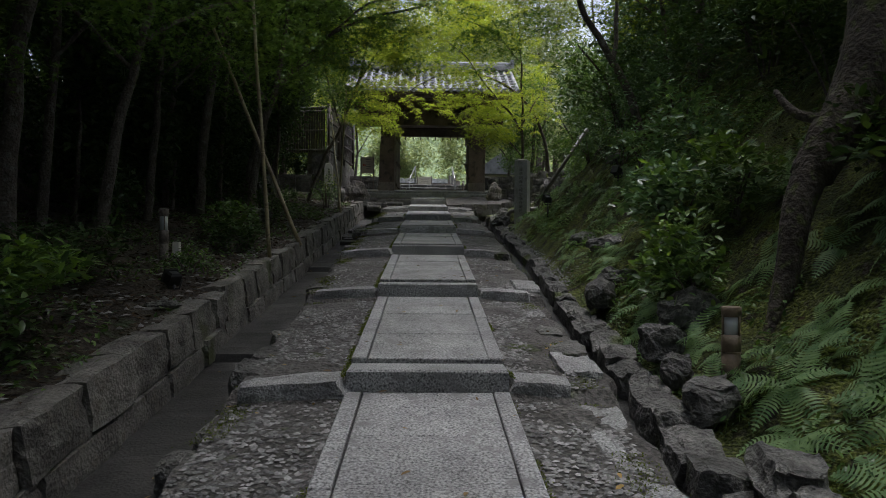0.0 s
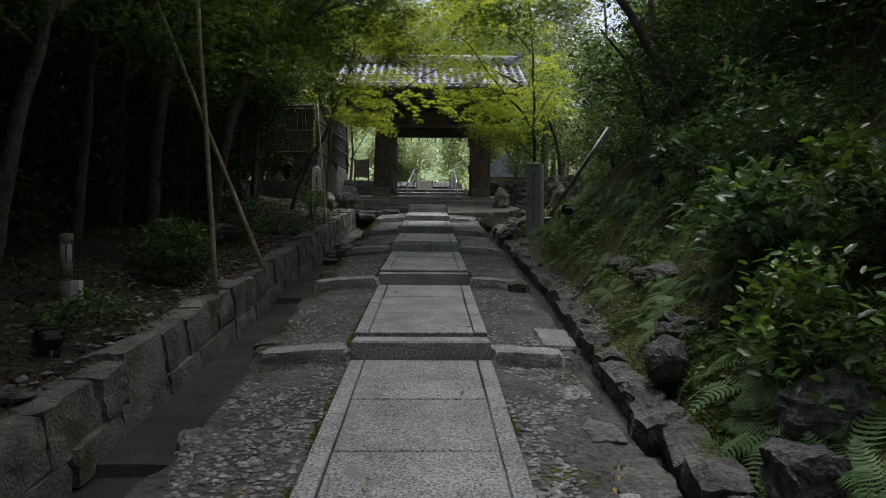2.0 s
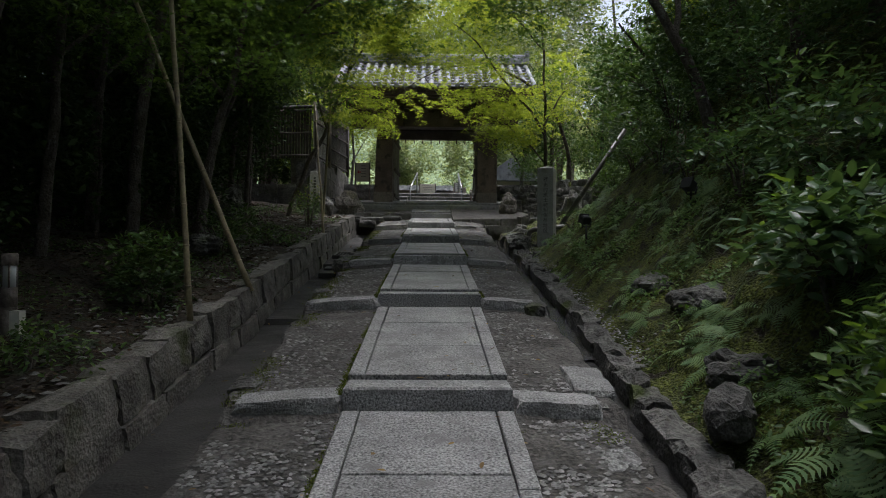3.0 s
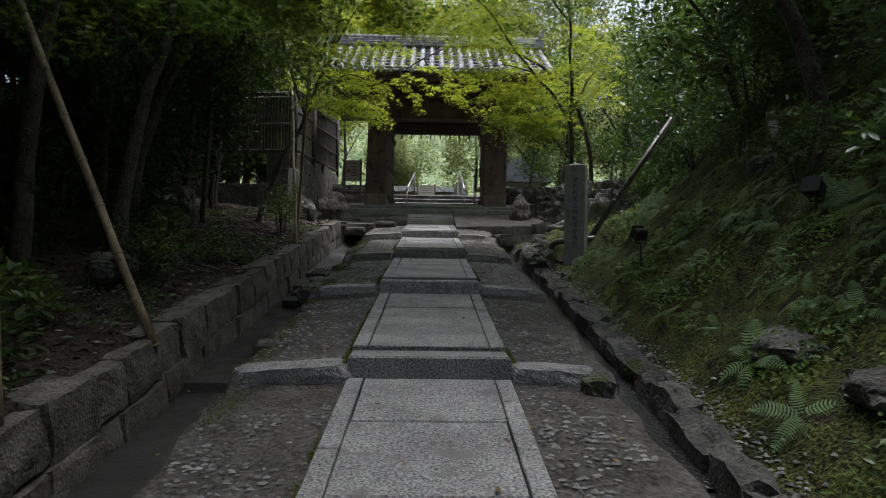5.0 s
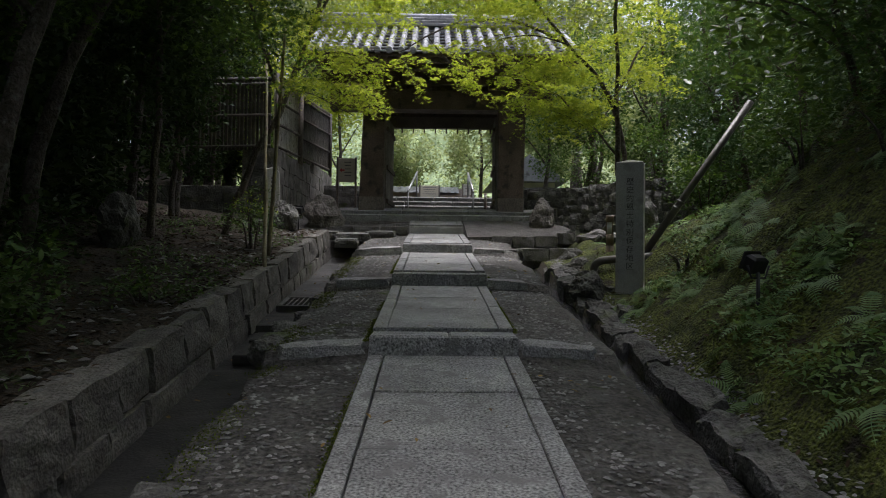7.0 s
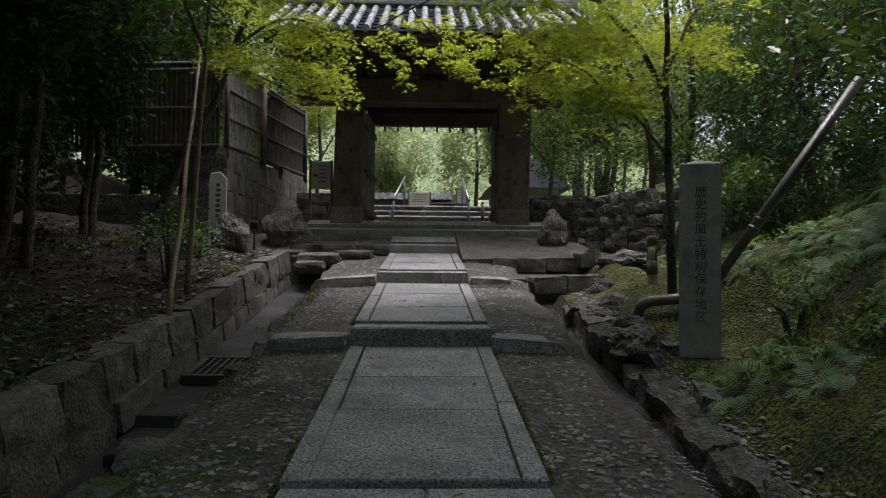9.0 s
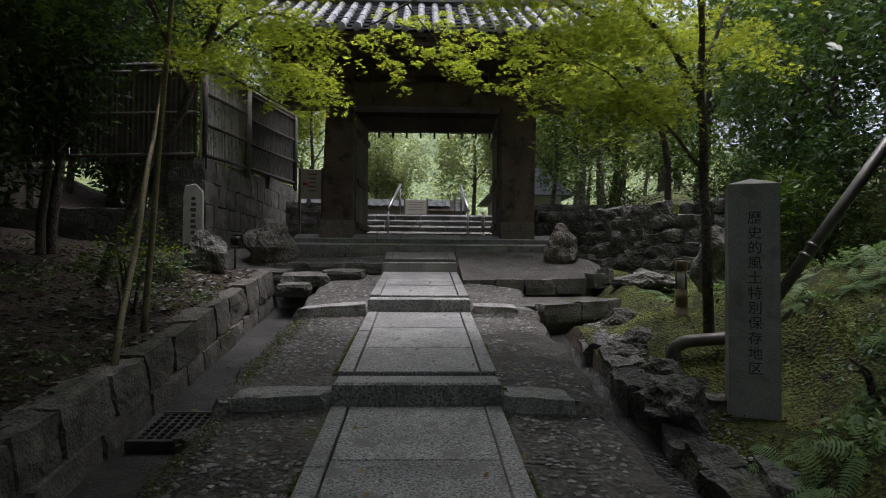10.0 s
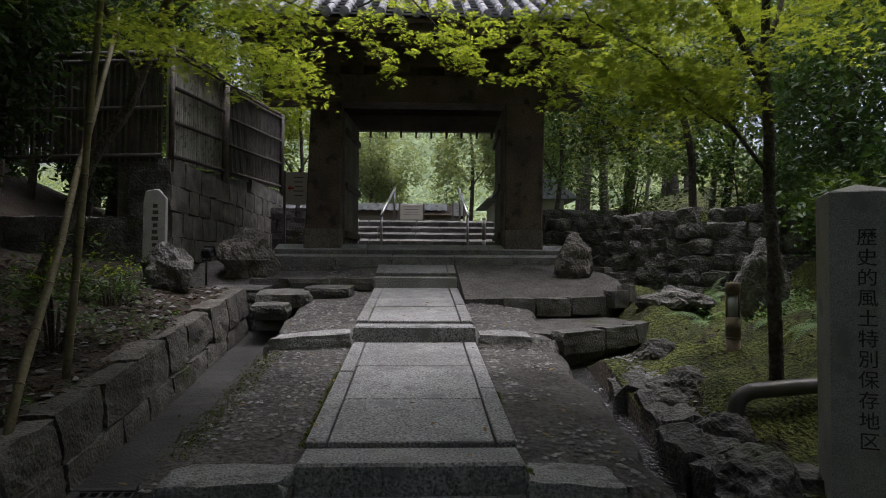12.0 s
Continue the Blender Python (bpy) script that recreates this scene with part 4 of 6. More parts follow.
for _ in range(46):
    x0, y0, z0 = rng.uniform(-3.2, 2.2), rng.uniform(12.6, 16.0), rng.uniform(6.7, 8.6)
    twigs.append([(x0, y0, z0), (x0 + 0.4, y0 - 0.05, z0), (x0 + 0.8, y0 - 0.1, z0 - 0.15)])
tree("maple_tree", lb, hanging(twigs), 0.05, leaf_maple, MAPLE, "leaning maple with green leaves on the terrace", tilt=0.35)

# maples over the left terrace, deep shade also put into the leaf colour
for (bx, by), seed in (((-3.4, 12.2), 1), ((-4.2, 8.2), 2), ((-4.4, 4.2), 3)):
    z = height(bx, by)
    lim = [([(bx, by, z - 0.1), (bx + 0.15, by + 0.1, z + 1.4), (bx + 0.5, by + 0.2, z + 3.0), (bx + 0.8, by, z + 5.2)], 0.09, 0.03),
           ([(bx + 0.4, by + 0.2, z + 2.6), (bx + 1.1, by + 0.8, z + 3.3), (bx + 1.9, by + 1.2, z + 3.6)], 0.035, 0.01),
           ([(bx + 0.3, by + 0.2, z + 2.2), (bx - 0.5, by - 0.6, z + 3.2), (bx - 1.2, by - 1, z + 3.8)], 0.035, 0.01)]
    cs = [(bx + rng.uniform(-1.5, 2.0), by + rng.uniform(-2, 2.2), z + rng.uniform(2.2, 5.2)) for _ in range(80)]
    cs += [(rng.uniform(-3.3, -1.2), by + rng.uniform(-2.2, 2.4), z + rng.uniform(2.5, 4.4)) for _ in range(34)]
    tree("maple_tree", lim, sprays(cs, 0.5, 90), 0.065, leaf_maple_shade, MAPLE, "slim maple standing in deep shade on the terrace", tilt=0.5)

# evergreen woods that close the left side
for i in range(22):
    y = -8 + i * 1.55 + rng.uniform(-0.4, 0.4)
    if y > 19 and y < 24:
        y += 4
    x = -6.0 + rng.uniform(-1.6, 0.5)
    z = height(x, y)
    lim = [([(x, y, z - 0.2), (x + 0.2, y, z + 2.5), (x + 0.1, y + 0.2, z + 6), (x + 0.3, y, z + 8.5)], 0.14, 0.05), ([(x, y, z + 2.6), (x + 1.2, y + 0.3, z + 4.2)], 0.05, 0.02)]
    at = np.concatenate([blob(5200, (x + 0.2, y, z + 5.2), (2.6, 2.0, 4.2)), blob(2600, (x + 0.5, y, z + 1.4), (1.6, 1.4, 1.7))])
    tree("evergreen_tree", lim, at, 0.15, leaf_dark, KITE, "dense dark evergreen tree in the shaded wood", group="left wood", tilt=0.8)
for i in range(18):
    y = -8 + i * 2.6 + rng.uniform(-0.5, 0.5)
    x = -10.5 + rng.uniform(-1, 1)
    z = height(x, y)
    lim = [([(x, y, z - 0.2), (x + 0.2, y, z + 4), (x + 0.1, y, z + 10)], 0.2, 0.08)]
    tree("evergreen_tree", lim, blob(6500, (x, y, z + 6), (3.0, 2.6, 6.8)), 0.32, leaf_dark, KITE, "dense dark evergreen tree in the shaded wood", group="left wood", tilt=0.8)

# woods on top of the right bank
for i in range(20):
    y = -6 + i * 1.65 + rng.uniform(-0.4, 0.4)
    x = 6.2 + rng.uniform(-0.6, 1.4)
    if y > 15:
        x += 0.8
    z = height(x, y)
    lim = [([(x, y, z - 0.3), (x - 0.2, y, z + 2.5), (x - 0.5, y + 0.2, z + 6)], 0.13, 0.05), ([(x, y, z + 1.6), (x - 1.0, y + 0.3, z + 3.2)], 0.05, 0.02)]
    at = np.concatenate([blob(4600, (x - 0.2, y, z + 3.6), (2.2, 2.0, 3.6)), blob(2200, (x - 0.5, y, z + 0.7), (1.4, 1.3, 1.2))])
    tree("evergreen_tree", lim, at, 0.13, leaf_mid if i % 3 else leaf_blue, KITE, "dense broadleaf tree on the bank", group="right wood", tilt=0.8)

# far trees beyond the gate
for i in range(16):
    x, y = rng.uniform(-16, 18), rng.uniform(42, 62)
    if i < 6:
        x, y = (-5.5, -9, 5.0, 8.5, -3.0, 11)[i], (34, 36, 36, 33, 50, 40)[i]
    z = height(x, y)
    h = rng.uniform(5, 9)
    lim = [([(x, y, z - 0.2), (x + 0.2, y, z + h * 0.5), (x, y, z + h * 0.9)], 0.14, 0.04), ([(x, y, z + h * 0.4), (x + 1.2, y - 0.5, z + h * 0.6)], 0.06, 0.02), ([(x, y, z + h * 0.45), (x - 1.3, y + 0.5, z + h * 0.65)], 0.06, 0.02)]
    tree("broadleaf_tree", lim, blob(4200, (x, y, z + h * 0.62), (2.6, 2.4, h * 0.5)), 0.26, leaf_far_hazed, KITE, "light green tree beyond the gate", group="trees beyond the gate", tilt=0.7)
# woods of the far hill
pts = []
while len(pts) < 1500:
    x, y = rng.uniform(-110, 110), rng.uniform(66, 200)
    pts.append((x, y, height(x, y)))
pts = np.array(pts)
lv = np.repeat(pts, 90, axis=0)
lv += rng.normal(0, 1, lv.shape) * np.array([1.6, 1.6, 1.5]) + np.array([0, 0, 2.6])
woods = leaves("far_woods", lv, 0.55, leaf_far_hazed, KITE, 0.8)
tagged(woods, "hazy green woods on the hill beyond the gate", "woods", kind="stuff")

# branches high over the path: a thin canopy with gaps
# Trees with y below 1 are unseen, added to dim light from behind.
for k, (bx, by, lean) in enumerate(((-4.3, 12.0, 1), (-4.3, 6.5, 1), (4.8, 11.0, -1), (5.0, 6.0, -1), (-4.2, 0.5, 1), (4.8, 0.5, -1), (-4.0, -4.0, 1), (4.6, -4.5, -1))):
    z = height(bx, by)
    lim = [([(bx, by, z - 0.2), (bx + 0.2 * lean, by, z + 2.5), (bx + 0.9 * lean, by + 0.3, z + 5.0), (bx + 2.0 * lean, by + 0.5, z + 7.0)], 0.1, 0.04),
           ([(bx + 0.9 * lean, by + 0.3, z + 5.0), (bx + 2.4 * lean, by + 1.4, z + 5.8), (bx + 4.0 * lean, by + 2.0, z + 6.2)], 0.04, 0.01),
           ([(bx + 1.2 * lean, by + 0.3, z + 5.6), (bx + 2.6 * lean, by - 1.0, z + 6.4), (bx + 3.8 * lean, by - 1.8, z + 6.8)], 0.04, 0.01)]
    cs = []
    while len(cs) < (105 if lean < 0 and by < 8 else 120):
        u, w, h = rng.uniform(-1.2, 4.6), rng.uniform(-3.4, 3.4), rng.uniform(4.6, 7.6)
        x = bx + u * lean
        if by > 0 and abs(x) < 1.1 and rng.random() < 0.72:
            continue
        cs.append((x, by + w, z + h))
    # right-hand trees beyond y 10 get the lit leaf tone, others the shaded
    tree("maple_tree", lim, sprays(cs, 0.55, 62), 0.085, leaf_maple if by > 10 and lean < 0 else leaf_maple_shade, MAPLE, "tall maple spreading thin layers of leaves over the path", tilt=0.4, group="maples over the path")
# unseen trees added behind the start of the walk to block light
for i in range(13):
    x, y = -9 + i * 1.5, -7.5 + rng.uniform(-1.5, 1.0)
    if abs(x) < 1.6:
        y -= 5
    z = height(x, y)
    tree("evergreen_tree", [([(x, y, z - 0.3), (x, y, z + 6)], 0.15, 0.06)], blob(5200, (x, y, z + 5.0), (2.4, 2.0, 5.4)), 0.26, leaf_dark, KITE, "dense dark evergreen tree in the shaded wood", group="back wood", tilt=0.8)

# lower evergreens that keep the terrace in deep shade
for i in range(12):
    x, y = -4.7 + rng.uniform(-0.5, 0.4), -5 + i * 2.15
    z = height(x, y)
    lim = [([(x, y, z - 0.2), (x + 0.1, y + 0.1, z + 2.0), (x + 0.3, y, z + 5.5)], 0.075, 0.03), ([(x + 0.1, y, z + 2.2), (x + 1.1, y + 0.4, z + 3.4)], 0.03, 0.012)]
    tree("evergreen_tree", lim, blob(6500, (x + 0.2, y, z + 5.0), (2.5, 1.9, 2.6), 0.4, 12), 0.13, leaf_dark, KITE, "dark evergreen tree shading the terrace", group="left wood", tilt=0.8)
for i in range(16):
    x, y = -5.6 + rng.uniform(-0.6, 0.9), -3 + i * 1.5
    if y > 19:
        continue
    z = height(x, y)
    tree("evergreen_tree", [([(x, y, z - 0.2), (x + 0.05, y, z + 0.9), (x, y + 0.1, z + 1.8)], 0.04, 0.015)], blob(2200, (x, y, z + 1.0), (1.1, 1.1, 1.3), 0.4, 10), 0.11, leaf_dark, KITE, "young dark evergreen in the undergrowth", group="left undergrowth", tilt=0.8)
# broadleaf trees closing the top of the bank
for i in range(13):
    x, y = 5.3 + rng.uniform(-0.4, 0.5), 3.0 + i * 1.4
    z = height(x, y)
    lim = [([(x, y, z - 0.2), (x - 0.2, y, z + 1.5), (x - 0.5, y, z + 3.5)], 0.07, 0.03), ([(x - 0.1, y, z + 1.2), (x - 0.9, y + 0.3, z + 2.2)], 0.03, 0.012)]
    tree("broadleaf_tree", lim, np.concatenate([blob(4200, (x - 0.2, y, z + 2.4), (1.7, 1.5, 2.4), 0.4, 12), blob(1200, (x - 0.6, y, z + 0.5), (1.0, 1.0, 0.8), 0.4, 8)]), 0.1, leaf_mid if i % 2 else leaf_blue, KITE, "broadleaf tree on the top of the bank", group="right wood", tilt=0.7)
# greenery beside and behind the gate
for i, (x, y, h, m) in enumerate(((3.6, 22.8, 4.2, leaf_mid), (5.0, 22.0, 4.6, leaf_mid), (6.6, 21.4, 5.0, leaf_mid), (4.4, 25.0, 5.0, leaf_far_hazed), (6.4, 25.5, 5.5, leaf_far_hazed), (3.4, 27.5, 4.0, leaf_mid), (-4.9, 25.2, 5.0, leaf_maple), (-5.4, 28.5, 5.5, leaf_far_hazed), (-7.0, 23.5, 5.5, leaf_mid), (-3.6, 30.5, 4.8, leaf_maple), (8.2, 19.5, 5.5, leaf_mid))):
    z = height(x, y)
    lim = [([(x, y, z - 0.2), (x + 0.2, y, z + h * 0.4), (x + 0.1, y, z + h * 0.9)], 0.08, 0.03), ([(x + 0.1, y, z + h * 0.3), (x - 0.8, y - 0.2, z + h * 0.6)], 0.035, 0.012), ([(x + 0.1, y, z + h * 0.35), (x + 0.9, y + 0.2, z + h * 0.65)], 0.035, 0.012)]
    tree("broadleaf_tree", lim, blob(4200, (x, y, z + h * 0.58), (1.7, 1.5, h * 0.5), 0.4, 14), 0.12, m, KITE, "leafy green tree near the gate", group="trees near the gate", tilt=0.6)
# tree with large glossy leaves whose twigs hang over the bank
lim = [([(4.4, 13.9, 3.2), (4.2, 13.9, 4.4), (3.8, 13.8, 5.4), (3.2, 13.6, 6.0)], 0.06, 0.015), ([(4.2, 13.9, 4.4), (3.6, 13.5, 4.9), (2.9, 13.3, 5.0)], 0.022, 0.007), ([(4.2, 13.9, 4.6), (3.7, 14.4, 5.3), (3.1, 14.6, 5.5)], 0.022, 0.007)]
cs = [(rng.uniform(2.9, 4.6), rng.uniform(12.8, 15.0), rng.uniform(4.6, 6.4)) for _ in range(70)]
tree("broadleaf_tree", lim, sprays(cs, 0.28, 20, 0.3, 0.5), 0.14, leaf_mid, OVAL, "tree with large glossy leaves hanging over the bank", tilt=0.5)

for i in range(12):
    x, y = -15 + rng.uniform(-1, 1), -10 + i * 4
    z = height(x, y)
    tree("evergreen_tree", [([(x, y, z - 0.2), (x + 0.2, y, z + 5), (x + 0.1, y, z + 12)], 0.22, 0.08)], blob(5500, (x, y, z + 6.5), (3.6, 3.2, 7.5)), 0.42, leaf_dark, KITE, "tall dark evergreen tree deep in the wood", group="left wood", tilt=0.8)

# tall trees added to shade the path, their arching crowns high out of view
for x, y, cx in ((-6.8, -1.6, -2.4), (-6.8, 1.6, -2.2), (-6.8, 4.6, -2.6), (-6.8, 7.4, -2.2), (7.4, -2.4, 1.9), (-6.8, 12.4, -1.8), (-6.8, 14.2, -1.8), (-7.4, 15.4, -5.2), (-7.4, 17.6, -5.6), (7.2, 11.6, 2.4), (7.2, 13.6, 2.2)):
    z = height(x, y)
    s = 1 if cx > x else -1
    lim = [([(x, y, z - 0.3), (x + 0.3 * s, y, z + 5), (x + 1.2 * s, y, z + 8.5), (cx, y, z + 10.5)], 0.2, 0.05), ([(x + 0.8 * s, y, z + 7.5), (cx + s, y + 1, z + 9.2)], 0.07, 0.02)]
    tree("evergreen_tree", lim, blob(9500, (cx, y, 10.4 + 0.12 * (y - 8)), (3.9, 1.9, 1.3), 0.2, 34), 0.27, leaf_dark, KITE, "tall evergreen added to shade the path, its arching crown out of view", group="arching trees", tilt=0.7)
# dark evergreens on both sides of the fence that turns away from the path
for x, y, h in ((-4.5, 18.4, 4.6), (-5.9, 18.7, 5.2), (-3.9, 16.2, 5.6), (-4.9, 21.4, 5.0), (-6.6, 21.6, 5.4), (-8.4, 20.6, 5.4)):
    z = height(x, y)
    lim = [([(x, y, z - 0.2), (x + 0.1, y, z + h * 0.45), (x, y, z + h * 0.9)], 0.06, 0.02), ([(x, y, z + h * 0.4), (x + 0.5, y, z + h * 0.65)], 0.025, 0.01)]
    tree("evergreen_tree", lim, blob(4200, (x, y, z + h * 0.55), (1.2, 0.9, h * 0.5), 0.3, 20), 0.12, leaf_dark, KITE, "dark evergreen tree beside the bamboo fence", group="left wood", tilt=0.8)
# tall light green trees rising behind the gate roof
for i, (x, y, h) in enumerate(((-7.5, 29.5, 9.0), (-5.4, 33.0, 10.5), (-6.5, 38.0, 12.5), (5.6, 33.0, 10.5), (7.6, 29.5, 9.0), (6.6, 38.0, 12.5))):
    z = height(x, y)
    lim = [([(x, y, z - 0.3), (x + 0.2, y, z + h * 0.4), (x, y, z + h * 0.9)], 0.12, 0.04), ([(x, y, z + h * 0.45), (x + 1.3, y, z + h * 0.66)], 0.05, 0.015), ([(x, y, z + h * 0.5), (x - 1.3, y, z + h * 0.7)], 0.05, 0.015)]
    tree("broadleaf_tree", lim, blob(6500, (x * (0.62 if y < 36 else 0.25), y, z + h * 0.8), (3.2, 2.2, h * 0.34), 0.4, 18), 0.17, leaf_maple if i % 2 else leaf_far_hazed, KITE, "tall light green tree rising behind the gate", group="trees behind the gate", tilt=0.6)

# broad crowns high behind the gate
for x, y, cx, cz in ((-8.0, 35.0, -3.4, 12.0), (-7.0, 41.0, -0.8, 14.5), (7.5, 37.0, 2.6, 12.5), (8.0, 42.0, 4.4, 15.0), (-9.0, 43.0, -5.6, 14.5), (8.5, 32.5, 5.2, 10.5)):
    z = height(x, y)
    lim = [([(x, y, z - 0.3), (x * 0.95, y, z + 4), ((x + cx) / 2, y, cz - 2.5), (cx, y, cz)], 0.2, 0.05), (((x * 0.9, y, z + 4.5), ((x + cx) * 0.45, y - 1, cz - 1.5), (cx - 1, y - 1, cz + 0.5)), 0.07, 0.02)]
    tree("broadleaf_tree", lim, blob(9000, (cx, y, cz), (3.6, 2.4, 3.4), 0.3, 26), 0.2, leaf_far_hazed if cx > 0 else leaf_maple, KITE, "tall light green tree rising behind the gate", group="trees behind the gate", tilt=0.6)

# a broad maple, mostly out of view, added to shade the upper path
lim = [([(-3.9, 13.4, 2.2), (-3.6, 13.4, 3.8), (-3.0, 13.5, 5.2), (-1.8, 13.6, 6.3), (0, 13.8, 6.9)], 0.08, 0.02), ([(-3.0, 13.5, 5.2), (-2.2, 15.0, 6.2), (-1.4, 16.2, 6.8)], 0.03, 0.01), ([(-2.4, 13.5, 5.8), (-1.2, 12.4, 6.3), (0.4, 12.2, 6.5)], 0.03, 0.01)]
cs = [(rng.uniform(-3.8, 2.6), rng.uniform(11.8, 15.2), rng.uniform(5.6, 7.0)) for _ in range(90)] + [(rng.uniform(-4.2, -1.9), rng.uniform(12, 18.2), rng.uniform(5.6, 7.4)) for _ in range(70)]
tree("maple_tree", lim, sprays(cs, 0.5, 80, 0.08, 0.4), 0.085, leaf_maple_shade, MAPLE, "broad maple added to shade the upper part of the path", tilt=0.3)
PIPE_A, PIPE_B = (2.6, 15.65, 2.57), (3.85, 15.33, 4.53)


def on_ground(x, y, dz=0.0):
    return (x, y, height(x, y) + dz)


# ---- monument ----
mon = thing("stone_monument", (2.2, 14.83, 2.1), "square granite marker pillar with a carved vertical inscription", "monument")
MW, MH = 0.3, 1.56
mv = []
for z, w in ((-0.25, MW), (MH - 0.006, MW), (MH, MW - 0.012), (MH + 0.045, 0.01)):
    mv += [(-w / 2, -w / 2, z), (w / 2, -w / 2, z), (w / 2, w / 2, z), (-w / 2, w / 2, z)]
mf = [(a + i, a + (i + 1) % 4, a + 4 + (i + 1) % 4, a + 4 + i) for a in (0, 4, 8) for i in range(4)] + [(12, 13, 14, 15), (3, 2, 1, 0)]
pillar = new("pillar", mesh_of("pillar", mv, mf, [monument_mat]))
pillar.parent, pillar.rotation_euler = mon, (0, 0, radians(-22))
for i, ch in enumerate("歴史的風土特別保存地区"):
    cu = bpy.data.curves.new("letter", "FONT")
    cu.body, cu.size, cu.align_x, cu.extrude, cu.resolution_u = ch, 0.088, "CENTER", 0.002, 3
    tmp = bpy.data.objects.new("letter", cu)
    me = bpy.data.meshes.new_from_object(tmp)
    bpy.data.objects.remove(tmp)
    me.materials.clear()
    me.materials.append(carved)
    ob = new("carved_letter", me)
    ob.parent = pillar
    ob.rotation_euler = (radians(90), 0, 0)
    ob.location = (0.005, -MW / 2 - 0.0015, 1.305 - i * 0.096)

# ---- leaning pipe ----
pipe = thing("drain_pipe", (2.68, 15.45, 2.5), "long grey metal pipe lying up the bank behind the monument", "pipe")
part("long_pipe", tubes_mesh("long_pipe", [([PIPE_A, PIPE_B], [0.045, 0.045])], pipe_mat, 14), pipe)
part("lower_pipe", tubes_mesh("lower_pipe", [(bend([(1.98, 15.62, 2.1), (1.98, 15.62, 2.42), (2.05, 15.62, 2.52), (2.2, 15.6, 2.55), (2.72, 15.55, 2.6)], 5), [0.05] * 21)], pipe_mat, 14), pipe)
for t in (0.32, 0.36):
    a, b = Vector(PIPE_A), Vector(PIPE_B)
    part("collar", tubes_mesh("collar", [([a.lerp(b, t), a.lerp(b, t + 0.012)], [0.054, 0.054])], pipe_mat, 14), pipe)


# ---- bollard lamps ----
def bollard_lamp(x, y, z, h, rad, label, mat=bamboo_lamp):
    t = thing("garden_lamp", (x, y, z), label, "lamp", "garden lamps")
    part("stem", tubes_mesh("stem", [([(x, y, z - 0.1), (x, y, z + h * 0.28)], [rad, rad]), ([(x, y, z + h * 0.28), (x, y, z + h * 0.30)], [rad * 1.06] * 2), ([(x, y, z + h * 0.3), (x, y, z + h * 0.56)], [rad, rad])], mat, 14), t)
    part("lens", tubes_mesh("lens", [([(x, y, z + h * 0.56), (x, y, z + h * 0.86)], [rad * 0.8, rad * 0.8])], lens_mat, 14), t, "pale frosted lens")
    part("cap", tubes_mesh("cap", [([(x, y, z + h * 0.84), (x, y, z + h * 0.985), (x, y, z + h)], [rad * 1.04, rad * 1.04, rad * 0.9])], mat, 14), t)
    for a in (60, 180, 300):
        p = (x + rad * 0.93 * math.cos(radians(a)), y + rad * 0.93 * math.sin(radians(a)))
        part("strut", tubes_mesh("strut", [([(*p, z + h * 0.55), (*p, z + h * 0.87)], [rad * 0.14] * 2)], mat, 6), t)
    return t


bollard_lamp(2.46, 16.6, 2.58, 0.6, 0.055, "brown bamboo-style garden lamp standing in moss")
bollard_lamp(3.62, 11.9, 3.3, 0.52, 0.07, "brown garden lamp on a stone on the bank")
bollard_lamp(2.04, 4.2, 0.68, 0.43, 0.062, "brown garden lamp among ferns")
bollard_lamp(-3.15, 7.62, 1.38, 0.58, 0.055, "weathered garden lamp on the shaded terrace", wood_grey)
stub = thing("socket_post", (-2.85, 7.25, 1.38), "small pale post with a box head on the terrace", "post")
part("foot", tubes_mesh("foot", [([(-2.85, 7.25, 1.25), (-2.85, 7.25, 1.4)], [0.03, 0.03])], black, 10), stub)
part("head", rough_block("head", 0.07, 0.07, 0.16, 5, plaster, 2, 0.01, 0.08), stub, "pale box head", (-2.85, 7.25, 1.48))


def floodlight(x, y, z, h, yaw, label):
    t = thing("floodlight", (x, y, z), label, "floodlight", "floodlights")
    part("stake", tubes_mesh("stake", [([(x, y, z - 0.1), (x, y, z + h)], [0.014, 0.014])], black, 8), t)
    head = part("head", slab_mesh("head", 0.13, 0.1, 0.12, 0.02, black), t, "square black head", (x, y, z + h + 0.12), (25, 0, yaw))
    bz = slab_mesh("rim", 0.15, 0.02, 0.14, 0.008, black)
    ob = new("rim", bz)
    ob.parent = head
    ob.location = (0, 0.055, 0.015)
    part("yoke", tubes_mesh("yoke", [([(x - 0.08, y, z + h + 0.05), (x - 0.05, y, z + h - 0.04), (x + 0.05, y, z + h - 0.04), (x + 0.08, y, z + h + 0.05)], [0.009] * 4)], black, 6), t)
    return t


floodlight(2.3, 12.15, height(2.3, 12.15), 0.3, 20, "black floodlight on a stake in the moss")
floodlight(3.1, 10.3, height(3.1, 10.3), 0.18, 120, "black floodlight on a stake high on the bank")
floodlight(-2.72, 20.15, 3.15, 0.25, -20, "black floodlight below the stone wall")
floodlight(-2.5, 6.3, wall_top(6.3), 0.05, 60, "black floodlight lying on the terrace")


